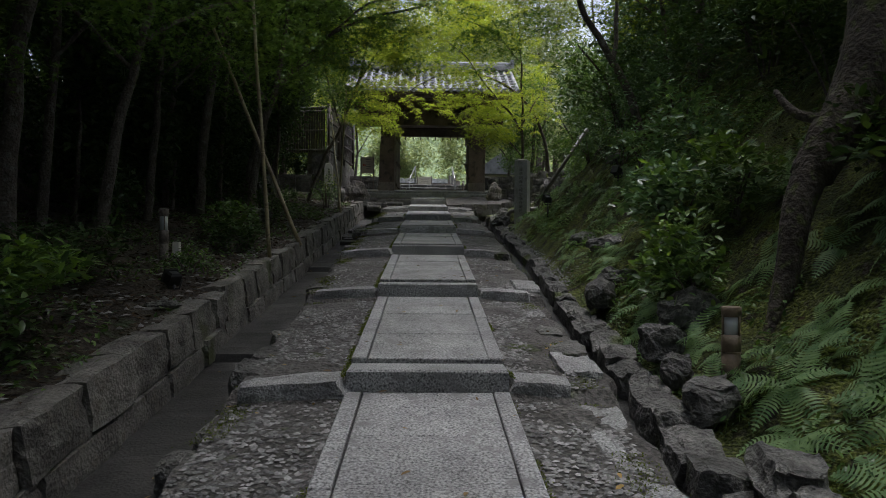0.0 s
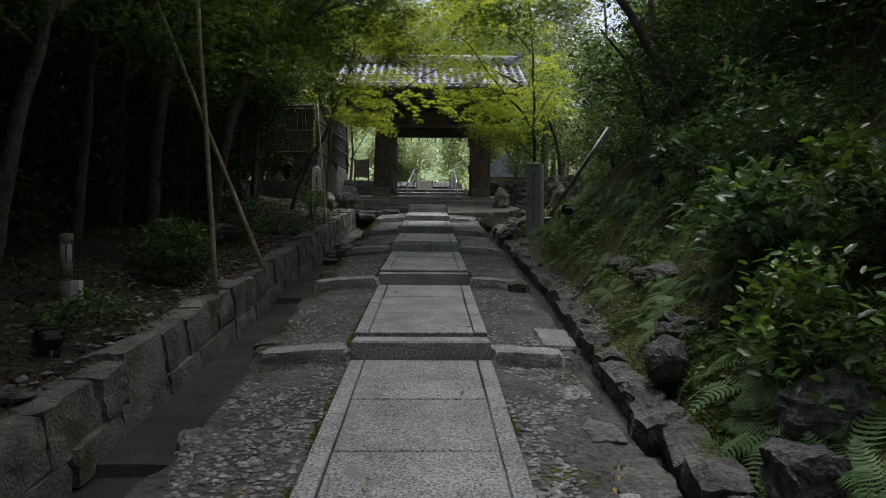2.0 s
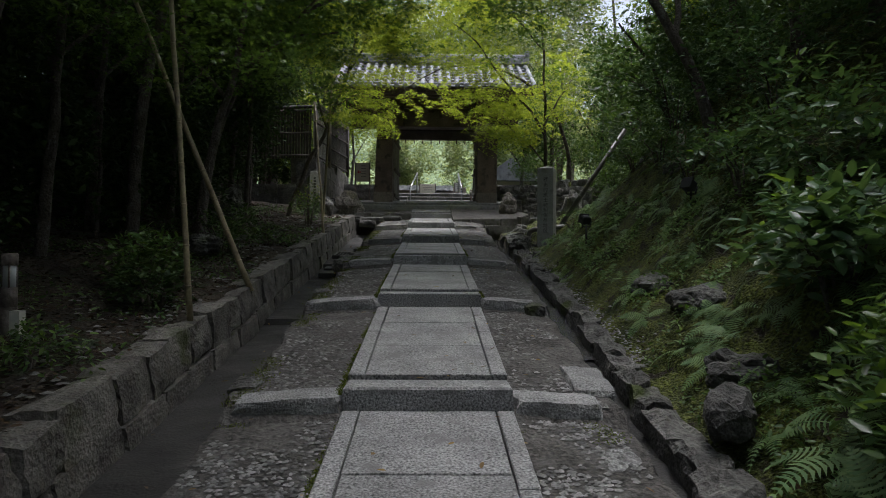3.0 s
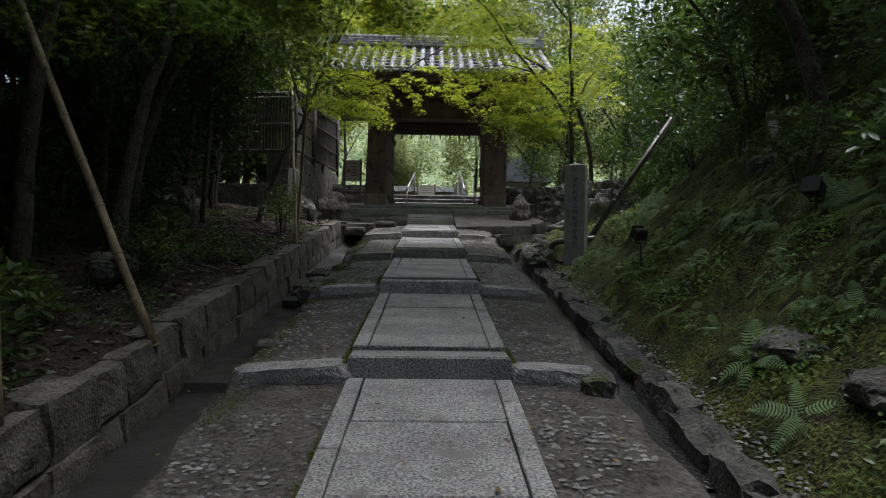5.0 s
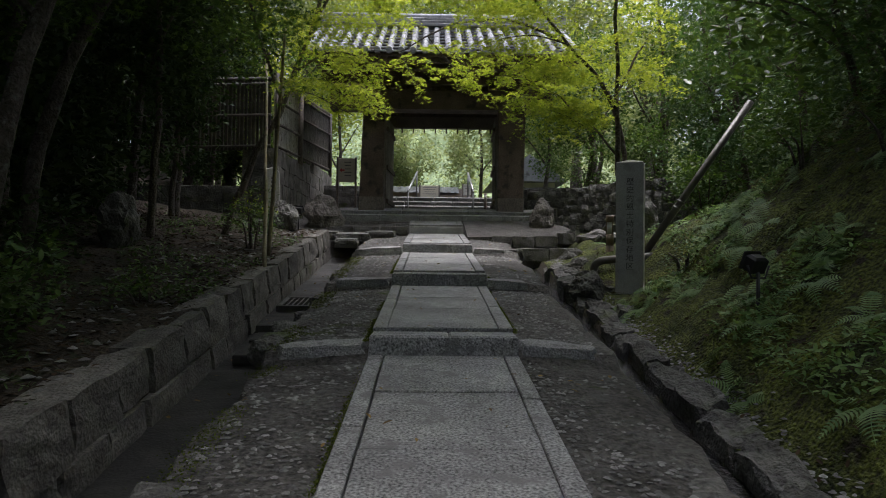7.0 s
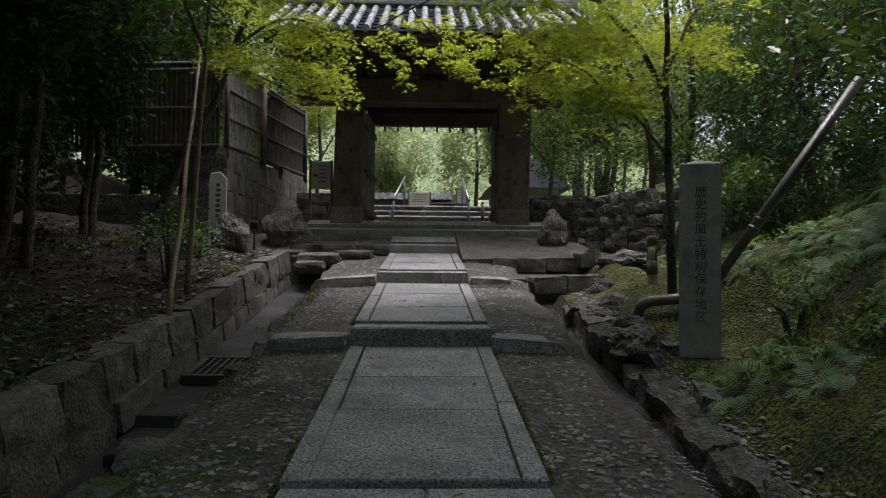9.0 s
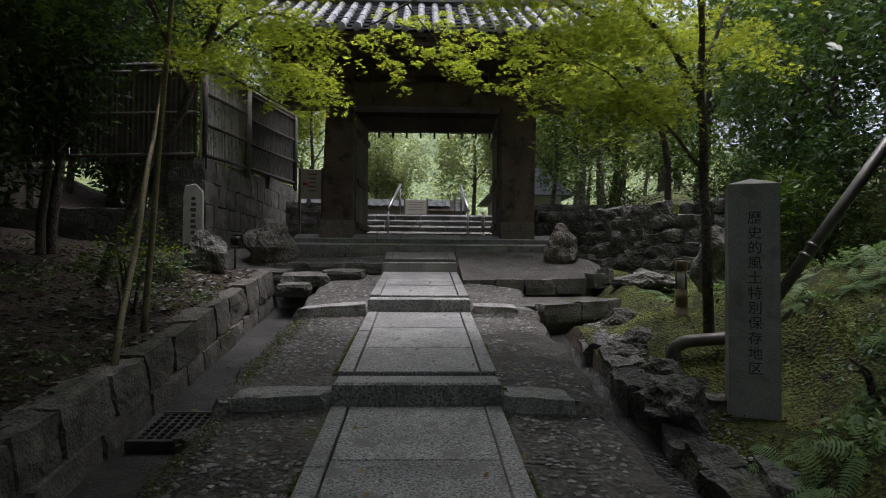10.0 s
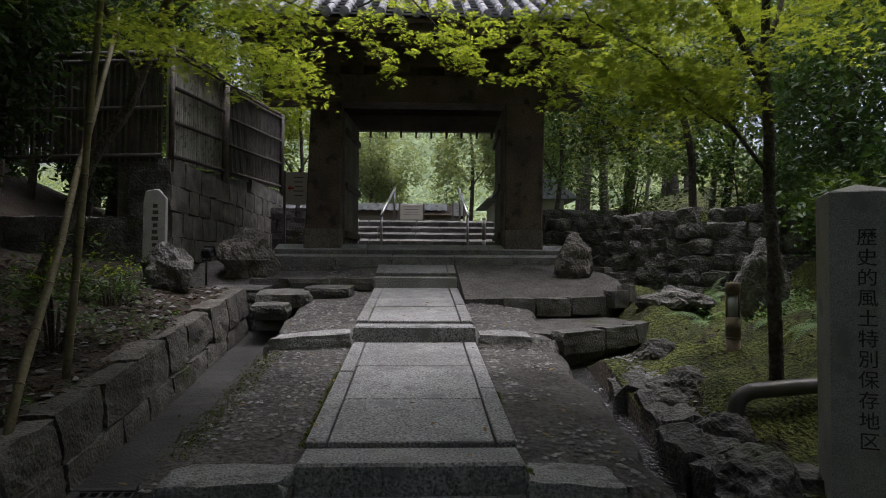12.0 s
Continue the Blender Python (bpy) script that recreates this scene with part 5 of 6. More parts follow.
# ---- bamboo props ----
def bamboo(points, rad, label):
    t = thing("bamboo_prop", points[0], label, "prop", "bamboo props")
    a, b = Vector(points[0]), Vector(points[-1])
    ln = (b - a).length
    n = max(3, int(ln / 0.33))
    line, radii = [], []
    for i in range(n + 1):
        p = a.lerp(b, i / n) + noise.noise_vector(Vector((a.x * 3, i * 0.4, a.y))) * 0.02
        k = rad * (1 - 0.3 * i / n)
        line.append(p)
        radii.append(k)
        u = (b - a).normalized() * 0.008
        part("node", tubes_mesh("node", [([p - u, p, p + u], [k * 1.02, k * 1.22, k * 1.02])], bamboo_prop, 10), t)
    part("cane", tubes_mesh("cane", [(line, radii)], bamboo_prop, 10), t)
    return t


def wz(y):
    return wall_top(y) - 0.05


bamboo([(-2.07, 8.36, wz(8.36)), (-2.38, 8.5, 4.9)], 0.028, "pale bamboo pole propping a tree on the terrace wall")
bamboo([(-1.98, 9.89, wz(9.89)), (-3.35, 9.89, 4.9)], 0.034, "leaning bamboo prop set behind the wall")
bamboo([(-2.06, 15.1, wz(15.1)), (-2.75, 17.7, 5.6)], 0.026, "pale bamboo prop leaning against a maple")
bamboo([(-2.25, 16.0, wz(16.0)), (-2.08, 16.1, 5.6)], 0.028, "upright bamboo prop beside the path wall")

# ---- fence on its stone base ----
FX, FY0, FY1 = -3.18, 19.95, 26.6


def fz(y):
    return 4.64 + 0.067 * (y - FY0)


stonebase = thing("wall_fence_base", (FX, FY0, 3.0), "mortared wall of squared grey stones below the fence", "wall", kind="structure")
v = []
for y in (FY0, FY1):
    v += [(FX + 0.05, y, 2.8), (FX - 0.03, y, fz(y) - 0.02), (FX - 0.6, y, fz(y) - 0.02), (FX - 0.6, y, 2.8)]
part("wall_core", mesh_of("wall_core", v, [(0, 4, 5, 1), (1, 5, 6, 2), (2, 6, 7, 3), (0, 1, 2, 3), (7, 6, 5, 4)], [wallstone]), stonebase)
row, z = 0, 3.0
while z < 5.0:
    h = r.uniform(0.26, 0.36)
    y = FY0 - 0.06
    while y < FY1:
        w = r.uniform(0.3, 0.7)
        if z + h < fz(y) + 0.06:
            me = rough_block("block", 0.2, w - 0.012, h - 0.012, int(y * 31 + row * 7), wallstone, 3, 0.06, 0.12)
            part("block", me, stonebase, loc=(FX + 0.04 - (z - 3) * 0.05, y + w / 2, z + h / 2), rot=(r.uniform(-3, 3), 0, 0))
        y += w
    z += h
    row += 1
# face of the base that turns away from the path
for i in range(9):
    for k in range(5):
        if i and k > 2:
            continue
        me = rough_block("block", 0.5, 0.2, 0.32, 950 + i * 5 + k, darkrock, 3, 0.07, 0.15)
        part("block", me, stonebase, loc=(FX - 0.2 - i * 0.5, FY0 + 0.04, 3.1 + k * 0.32))

fence = thing("bamboo_fence", (FX, FY0, 4.6), "tall fence of split bamboo with dark rails and posts", "fence")


def fence_run(p0, p1, z0, z1, h0, h1, slat_mat, posts, rails=4):
    a, b = Vector((*p0, 0)), Vector((*p1, 0))
    ln = (b - a).length
    d = (b - a) / ln
    nrm = Vector((d.y, -d.x, 0))
    yaw = math.degrees(math.atan2(d.y, d.x))
    n = int(ln / 0.075)
    for i in range(n):
        t = (i + 0.5) / n
        p = a + d * ln * t
        h = h0 + (h1 - h0) * t
        me = slat_me[(slat_mat.name, i % 3)]
        part("slat", me, fence, loc=(p.x, p.y, z0 + (z1 - z0) * t), rot=(0, 0, yaw), scale=(1, 1, h))
    for k in range(rails):
        f = (k + 0.12) / (rails - 0.75)
        pts = [(*(a + nrm * 0.045).xy, z0 + h0 * f), (*(b + nrm * 0.045).xy, z1 + h1 * f)]
        part("rail", tubes_mesh("rail", [(pts, [0.028, 0.026])], bamboo_dark, 8), fence, "dark bamboo rail")
    for t, rad, mat in posts:
        p = a + d * ln * t + nrm * 0.06
        z, h = z0 + (z1 - z0) * t, h0 + (h1 - h0) * t
        part("fence_post", tubes_mesh("fence_post", [([(p.x, p.y, z - 0.15), (p.x, p.y, z + h + 0.02)], [rad, rad])], mat, 10), fence)
    pts = [(*a.xy, z0 + h0 + 0.03), (*b.xy, z1 + h1 + 0.03)]
    part("top_rail", tubes_mesh("top_rail", [(pts, [0.04, 0.04])], bamboo_dark, 8), fence)


slat_me = {}
for mt in (bamboo_lit, bamboo_dark):
    for i in range(3):
        w = 0.03 + 0.004 * i
        v = []
        for z in (0, 1):
            v += [(-w, 0.012, z), (-w * 0.6, -0.012 - 0.002 * i, z), (w * 0.6, -0.012, z), (w, 0.012, z)]
        slat_me[(mt.name, i)] = mesh_of("slat", v, [(0, 1, 5, 4), (1, 2, 6, 5), (2, 3, 7, 6), (3, 0, 4, 7), (4, 5, 6, 7), (3, 2, 1, 0)], [mt])
# paler slats up to y 22.2 carry the light that falls there
fence_run((FX, FY0), (FX, 22.2), fz(FY0), fz(22.2), 1.45, 1.56, bamboo_lit, ((0.0, 0.035, bamboo_dark),))
fence_run((FX, 22.2), (FX, FY1), fz(22.2), fz(FY1), 1.45, 1.7, bamboo_dark, ((0.0, 0.06, wood_grey), (0.97, 0.05, bamboo_dark)))
fence_run((FX - 4.2, FY0), (FX - 0.05, FY0), 4.5, 4.62, 1.3, 1.36, bamboo_dark, ((0.5, 0.04, bamboo_dark),), 3)

# ---- tablet, boulders ----
tab = thing("stone_tablet", (-3.0, 19.2, 3.0), "pale upright stone tablet with worn lettering below the fence", "tablet")
bm = bmesh.new()
tv = [(-0.13, 0), (0.13, 0), (0.12, 1.06), (0.03, 1.16), (-0.11, 1.13), (-0.125, 1.0)]
vf = [bm.verts.new((x, -0.05, z)) for x, z in tv]
vb = [bm.verts.new((x, 0.05, z)) for x, z in tv]
bm.faces.new(vf)
bm.faces.new(vb[::-1])
for i in range(6):
    bm.faces.new((vf[(i + 1) % 6], vf[i], vb[i], vb[(i + 1) % 6]))
bmesh.ops.bevel(bm, geom=bm.edges[:], offset=0.012, segments=1, affect="EDGES")
body = new("tablet_body", bm_mesh("tablet_body", bm, monument_mat))
body.parent, body.rotation_euler, body.location = tab, (radians(-2), 0, radians(12)), (0, 0, 0.02)
for i in range(9):
    me = slab_mesh("worn_letter", 0.05 + 0.01 * (i % 3), 0.002, 0.045, 0.0005, carved)
    ob = new("worn_letter", me)
    ob.parent, ob.location = body, (0.004 * (i % 2), -0.0515, 0.98 - i * 0.075)


def boulder(x, y, z, sx, sy, sz, seed, mat, label, yaw=0, sub=4, amp=0.35):
    ob = new("boulder", rock_mesh("boulder", sx, sy, sz, seed, mat, sub, amp))
    ob.location, ob.rotation_euler = (x, y, z + sz * 0.42), (0, 0, radians(yaw))
    return tagged(ob, label, "boulder", "boulders")


boulder(-2.32, 20.6, 3.06, 0.72, 0.6, 0.75, 3, rockpale, "rugged pale boulder beside the gate", 20)
boulder(2.12, 20.25, 3.02, 0.56, 0.5, 0.72, 8, rockpale, "rugged grey boulder beside the gate post", 70)
boulder(-2.75, 18.95, 2.95, 0.5, 0.4, 0.6, 11, darkrock, "dark boulder in front of the stone tablet")
boulder(3.35, 17.8, 2.75, 0.45, 0.45, 0.85, 15, darkrock, "tall standing stone on the mossy ground", 30)
boulder(1.95, 16.3, 2.22, 0.55, 0.45, 0.36, 21, darkrock, "dark mossy boulder beside the gutter")
boulder(1.9, 15.6, 2.1, 0.42, 0.4, 0.34, 24, darkrock, "dark rock beside the pipe bend")
boulder(2.0, 17.0, 2.42, 0.34, 0.3, 0.3, 27, darkrock, "grey rock beside the gutter")
boulder(2.85, 18.7, 2.75, 0.5, 0.9, 0.35, 29, darkrock, "long grey rock beside the gutter", 20)
boulder(1.72, 14.9, 2.05, 0.4, 0.55, 0.35, 30, darkrock, "grey rock in front of the monument")
boulder(-3.9, 15.4, 2.6, 0.5, 0.5, 0.7, 33, darkrock, "dark upright boulder on the terrace")
boulder(-3.0, 11.3, 1.98, 0.5, 0.4, 0.3, 35, darkrock, "low dark stone on the terrace")
boulder(-2.3, 5.55, 0.94, 0.3, 0.2, 0.09, 36, darkrock, "flat loose stone on the terrace")
boulder(2.2, 5.3, height(2.2, 5.3) - 0.1, 0.5, 0.45, 0.4, 38, darkrock, "dark rock among the plants of the bank")
boulder(2.45, 8.4, height(2.45, 8.4) - 0.2, 0.6, 0.7, 0.34, 39, darkrock, "dark rock set in the mossy bank")
boulder(3.62, 11.9, 3.1, 0.5, 0.45, 0.3, 41, darkrock, "flat stone carrying a garden lamp")
boulder(2.2, 7.2, height(2.2, 7.2) - 0.2, 0.55, 0.6, 0.34, 43, darkrock, "dark rock set in the mossy bank")
boulder(2.3, 9.3, height(2.3, 9.3) - 0.18, 0.4, 0.5, 0.3, 44, darkrock, "dark rock half sunk in moss")

# ---- dry stone wall beside the gate ----
dry = thing("wall_dry_stone", (3, 20, 3), "dry stone retaining wall of rounded dark stones", "wall", kind="structure")
line = bend([(1.95, 21.9, 0), (2.75, 21.1, 0), (3.3, 20.1, 0), (4.1, 19.4, 0), (5.6, 19.0, 0)], 8)
dry_me = [rough_block("stone", 0.3, 0.26, 0.24, 1200 + n, darkrock, 3, 0.1, 0.35) for n in range(10)]
for rw in range(6):
    for i in range(len(line)):
        p = line[i]
        if rw == 5 and r.random() < 0.35:
            continue
        me = dry_me[(i * 7 + rw * 3) % 10]
        s = r.uniform(0.85, 1.15)
        part("stone", me, dry, loc=(p.x + rw * 0.035 + r.uniform(-0.05, 0.05), p.y + rw * 0.03, 2.95 + rw * 0.2 + r.uniform(-0.03, 0.03)), rot=(r.uniform(-9, 9), r.uniform(-12, 12), r.uniform(20, 70)), scale=(s, s, r.uniform(0.8, 1.1)))
cv = []
for p in line:
    cv += [(p.x + 0.12, p.y + 0.1, 2.7), (p.x + 0.25, p.y + 0.2, 4.0), (p.x + 1.0, p.y + 1.2, 4.1)]
part("wall_core", mesh_of("wall_core", cv, [(a * 3 + i, a * 3 + 1 + i, a * 3 + 4 + i, a * 3 + 3 + i) for a in range(len(line) - 1) for i in (0, 1)], [soil]), dry)

# ---- platform and apron beside the top steps ----
apron = thing("apron", (1.5, 19, 2.8), "curved concrete landing with dressed kerb stones beside the steps", "landing", kind="structure")


def plate(name, outline, z, thick, mat, tilt=0.0, y_ref=0.0):
    n = len(outline)
    zt = lambda y: z + tilt * (y - y_ref)
    v = [(x, y, zt(y)) for x, y in outline] + [(x, y, zt(y) - thick) for x, y in outline]
    f = [tuple(range(n)), tuple(range(2 * n - 1, n - 1, -1))] + [(i, n + i, n + (i + 1) % n, (i + 1) % n) for i in range(n)]
    return mesh_of(name, v, f, [mat])


part("landing", plate("landing", [(0.56, 18.95), (2.2, 19.1), (2.62, 19.6), (2.62, 20.3), (2.4, 20.92), (0.56, 20.92)], 2.94, 0.35, concrete, 0.21, 19.0), apron, "upper landing")
part("landing", plate("landing", [(0.95, 17.75), (1.3, 17.5), (2.1, 18.1), (2.35, 18.6), (2.25, 19.0), (0.9, 19.0)], 2.68, 0.4, concrete, 0.03, 17.5), apron, "lower landing")


def kerb_chain(pts, w, h, z, tilt, y_ref, seed):
    for i in range(len(pts) - 1):
        a, b = Vector((*pts[i], 0)), Vector((*pts[i + 1], 0))
        d = b - a
        me = rough_block("kerb_stone", d.length - 0.01, w, h, seed + i, stair_stone, 4, 0.06, 0.12)
        m = (a + b) / 2
        part("kerb_stone", me, apron, loc=(m.x, m.y, z + tilt * (m.y - y_ref) - h / 2 + 0.02), rot=(0, 0, math.degrees(math.atan2(d.y, d.x))))


kerb_chain([(1.0, 18.95), (1.35, 18.93), (1.75, 18.95), (2.15, 19.06)], 0.16, 0.2, 2.94, 0.21, 19.0, 1300)
kerb_chain([(2.25, 19.1), (2.5, 19.35), (2.66, 19.65), (2.7, 20.0), (2.62, 20.35), (2.42, 20.7)], 0.16, 0.2, 2.96, 0.21, 19.0, 1310)
kerb_chain([(1.28, 17.46), (1.75, 17.78), (2.15, 18.08), (2.4, 18.45)], 0.17, 0.2, 2.69, 0.03, 17.5, 1320)
kerb_chain([(-2.1, 19.98), (-1.6, 19.94), (-1.1, 19.96), (-0.56, 19.95)], 0.16, 0.14, 3.12, 0.0, 19.0, 1330)
for i, (x, y, sx, sy, z) in enumerate(((-1.55, 19.35, 0.62, 0.55, 2.98), (-2.15, 19.6, 0.7, 0.5, 3.02), (-1.05, 19.6, 0.55, 0.35, 3.03), (-1.6, 18.9, 0.4, 0.3, 2.86))):
    me = rough_block("flat_stone", sx, sy, 0.16, 1340 + i, darkrock, 3, 0.06, 0.2)
    part("flat_stone", me, apron, "flat dark stone bridging the gutter", (x, y, z - 0.06), (6, 0, r.uniform(-8, 8)))
me = slab_mesh("flat_stone", 0.5, 0.3, 0.08, 0.01, gutter_mat)
for y in (13.2, 13.7):
    part("flat_stone", me, apron, "dark slab across the gutter", (-1.55, y, gutter_z(y) + 0.1), (7, 0, 0))

# ---- drain grate ----
grate = thing("drain_grate", (-1.56, 15.1, float(gutter_z(15.1)) + 0.05), "rusty square iron grate over the gutter", "grate")
gx, gy, gz0 = -1.58, 15.12, float(gutter_z(15.12)) + 0.07
for i in range(9):
    x = gx - 0.24 + i * 0.06
    part("bar", slab_mesh("bar", 0.016, 0.5, 0.04, 0.003, iron), grate, loc=(x, gy, gz0), rot=(7, 0, 0))
for i in range(9):
    y = gy - 0.24 + i * 0.06
    part("cross_bar", slab_mesh("cross_bar", 0.5, 0.016, 0.035, 0.003, iron), grate, loc=(gx, y, gz0 + (y - gy) * 0.123 - 0.002))
for dx, dy, w, d in ((0, -0.26, 0.56, 0.04), (0, 0.26, 0.56, 0.04), (-0.26, 0, 0.04, 0.48), (0.26, 0, 0.04, 0.48)):
    part("rim", slab_mesh("rim", w, d, 0.07, 0.004, iron), grate, loc=(gx + dx, gy + dy, gz0 + dy * 0.123 + 0.006), rot=(7, 0, 0))

# ---- beyond the gate ----
for x0, x1, y0, y1, nm in ((-0.75, -0.55, 24.9, 27.2, 0), (1.05, 1.02, 24.9, 27.2, 1)):
    rail = thing("handrail", (x0, y0, 3.6), "bright steel handrail beside the stone steps", "handrail", "handrails")
    part("rail", tubes_mesh("rail", [([(x0, y0, 4.35), (x1, y1, 5.2)], [0.03, 0.03])], steel, 10), rail)
    for t, zt in ((0.04, 3.5), (0.96, 4.3)):
        x, y = x0 + (x1 - x0) * t, y0 + (y1 - y0) * t
        part("post", tubes_mesh("post", [([(x, y, zt), (x, y, 4.35 + 0.85 * t)], [0.025, 0.025])], steel, 10), rail)
for x, y in ((-1.2, 24.4), (1.35, 24.6)):
    bp = thing("banded_post", (x, y, 3.5), "short dark post with white bands", "post", "banded posts")
    part("shaft", tubes_mesh("shaft", [([(x, y, 3.45), (x, y, 4.3)], [0.04, 0.04])], wood_dark, 10), bp)
    part("band", tubes_mesh("band", [([(x, y, 4.1), (x, y, 4.25)], [0.044, 0.044])], plaster, 10), bp)
    part("band", tubes_mesh("band", [([(x, y, 3.7), (x, y, 3.85)], [0.044, 0.044])], plaster, 10), bp)


def notice(x, y, z, w, h, legs, board_mat, label, bars, arrow=False, roofed=False):
    t = thing("notice_board", (x, y, z), label, "sign", "notice boards")
    part("board", slab_mesh("board", w, 0.03, h, 0.004, board_mat), t, "", (x, y, z + legs + h))
    for s in (-1, 1):
        part("leg", slab_mesh("leg", 0.05, 0.05, legs + h + 0.03, 0.004, wood_grey), t, "", (x + s * (w / 2 + 0.025), y + 0.02, z + legs + h + 0.03))
    for i in range(bars):
        bw = w * (0.75 - 0.1 * (i % 3))
        part("text_bar", slab_mesh("text_bar", bw * (0.6 if arrow else 1), 0.004, h * 0.03, 0.001, dark_ink), t, "", (x + (0.08 * w if arrow else 0), y - 0.017, z + legs + h * (0.85 - i * 0.7 / max(bars, 1))))
    if arrow:
        v = [(-0.06, 0, 0), (0, 0, 0.06), (0, 0, 0.02), (0.07, 0, 0.02), (0.07, 0, -0.02), (0, 0, -0.02), (0, 0, -0.06)]
        part("arrow", mesh_of("arrow", v, [tuple(range(7))], [red_ink]), t, "red arrow", (x - w * 0.28, y - 0.02, z + legs + h * 0.5))
    if roofed:
        part("hood", slab_mesh("hood", w + 0.2, 0.25, 0.05, 0.02, wood_dark), t, "", (x, y, z + legs + h + 0.09))
    return t


notice(-2.3, 24.0, 3.5, 0.42, 0.62, 0.98, cream, "cream notice board with a red arrow beside the gate", 5, True)
notice(-0.17, 29.5, 4.38, 0.62, 0.42, 0.25, cream, "pale wooden notice board beyond the steps", 4)
notice(1.12, 29.3, 4.38, 0.26, 0.36, 0.34, plaster, "small white notice board beyond the steps", 3)
farwall = thing("wall_far", (-4, 36, 4.3), "plastered precinct wall with a tiled coping", "wall", kind="structure")
part("wall_body", slab_mesh("wall_body", 9, 0.3, 1.2, 0.01, wall_tan), farwall, "", (-3.3, 36, 5.45))
v, f = [], []
for i in range(61):
    x = -7.9 + i * 0.15
    b = 0.035 if i % 2 else 0.0
    o = len(v)
    v += [(x, 35.55, 5.42 + b), (x, 36, 5.72 + b), (x, 36.45, 5.42 + b)]
    if i:
        f += [(o - 3, o, o + 1, o - 2), (o - 2, o + 1, o + 2, o - 1)]
part("coping", mesh_of("coping", v, f, [tile_mat]), farwall, "grey tiled coping")
shed = thing("small_building", (1.6, 36, 4.4), "small dark-roofed wooden building beyond the steps", "building")
part("wall", slab_mesh("wall", 1.2, 1.6, 1.0, 0.01, wall_tan), shed, "", (1.0, 36.4, 5.3))
v = [(0.2, 35.4, 5.25), (1.8, 35.4, 5.25), (1.8, 36.4, 5.7), (0.2, 36.4, 5.7), (1.8, 37.4, 5.25), (0.2, 37.4, 5.25)]
part("roof", mesh_of("roof", v, [(0, 1, 2, 3), (3, 2, 4, 5), (1, 4, 2), (0, 3, 5)], [wood_dark]), shed, "dark shingled roof")
hall = thing("temple_hall", (3.5, 32, 4.4), "white plastered hall with a steep dark roof, partly hidden", "building")
part("wall", slab_mesh("wall", 2.0, 3.6, 1.2, 0.01, plaster), hall, "", (3.5, 33, 5.5))
v = [(2.1, 30.8, 5.4), (4.9, 30.8, 5.4), (4.9, 35.2, 5.4), (2.1, 35.2, 5.4), (3.5, 30.8, 6.4), (3.5, 35.2, 6.4)]
part("roof", mesh_of("roof", v, [(0, 3, 5, 4), (1, 4, 5, 2), (0, 4, 1), (3, 2, 5), (0, 1, 2, 3)], [tile_mat]), hall, "steep dark tiled roof")

# ---- trunks that stand out ----
tree("mossy_tree", [
    ([(2.85, 4.6, 2.05), (3.15, 4.65, 2.6), (3.4, 4.7, 3.3), (3.7, 4.9, 5.0), (4.2, 5, 6.6)], 0.15, 0.27),
    ([(2.48, 4.55, 0.8), (2.6, 4.5, 1.4), (2.78, 4.58, 1.95), (3.0, 4.63, 2.4)], 0.055, 0.15),
    ([(2.42, 4.45, 0.85), (2.55, 4.52, 1.3), (2.75, 4.55, 1.9)], 0.045, 0.06),
    ([(3.35, 4.7, 3.1), (3.45, 4.6, 2.5), (3.6, 4.6, 1.9)], 0.22, 0.16),
    ([(3.0, 4.6, 2.5), (2.8, 4.75, 2.55), (2.72, 4.9, 2.75)], 0.05, 0.02)],
     blob(5000, (3.9, 5.4, 6.2), (2.4, 2.6, 1.8)), 0.09, leaf_dark, KITE, "old tree with a mossy twisted trunk on the bank", bark_moss, sides=14)
tree("leaning_tree", [([(3.9, 11.4, 3.2), (3.75, 11.4, 4.0), (3.3, 11.3, 4.9), (2.7, 11.2, 5.9), (2.2, 11, 7.2)], 0.1, 0.04), ([(3.3, 11.3, 4.9), (3.5, 11.8, 6.2), (3.4, 12.2, 7.4)], 0.05, 0.02)],
     np.concatenate([sprays([(rng.uniform(1.2, 4.2), rng.uniform(9.5, 13.5), rng.uniform(5.8, 8.0)) for _ in range(60)], 0.5, 70)]), 0.075, leaf_maple, MAPLE, "slender tree leaning from the bank over the path", tilt=0.4)


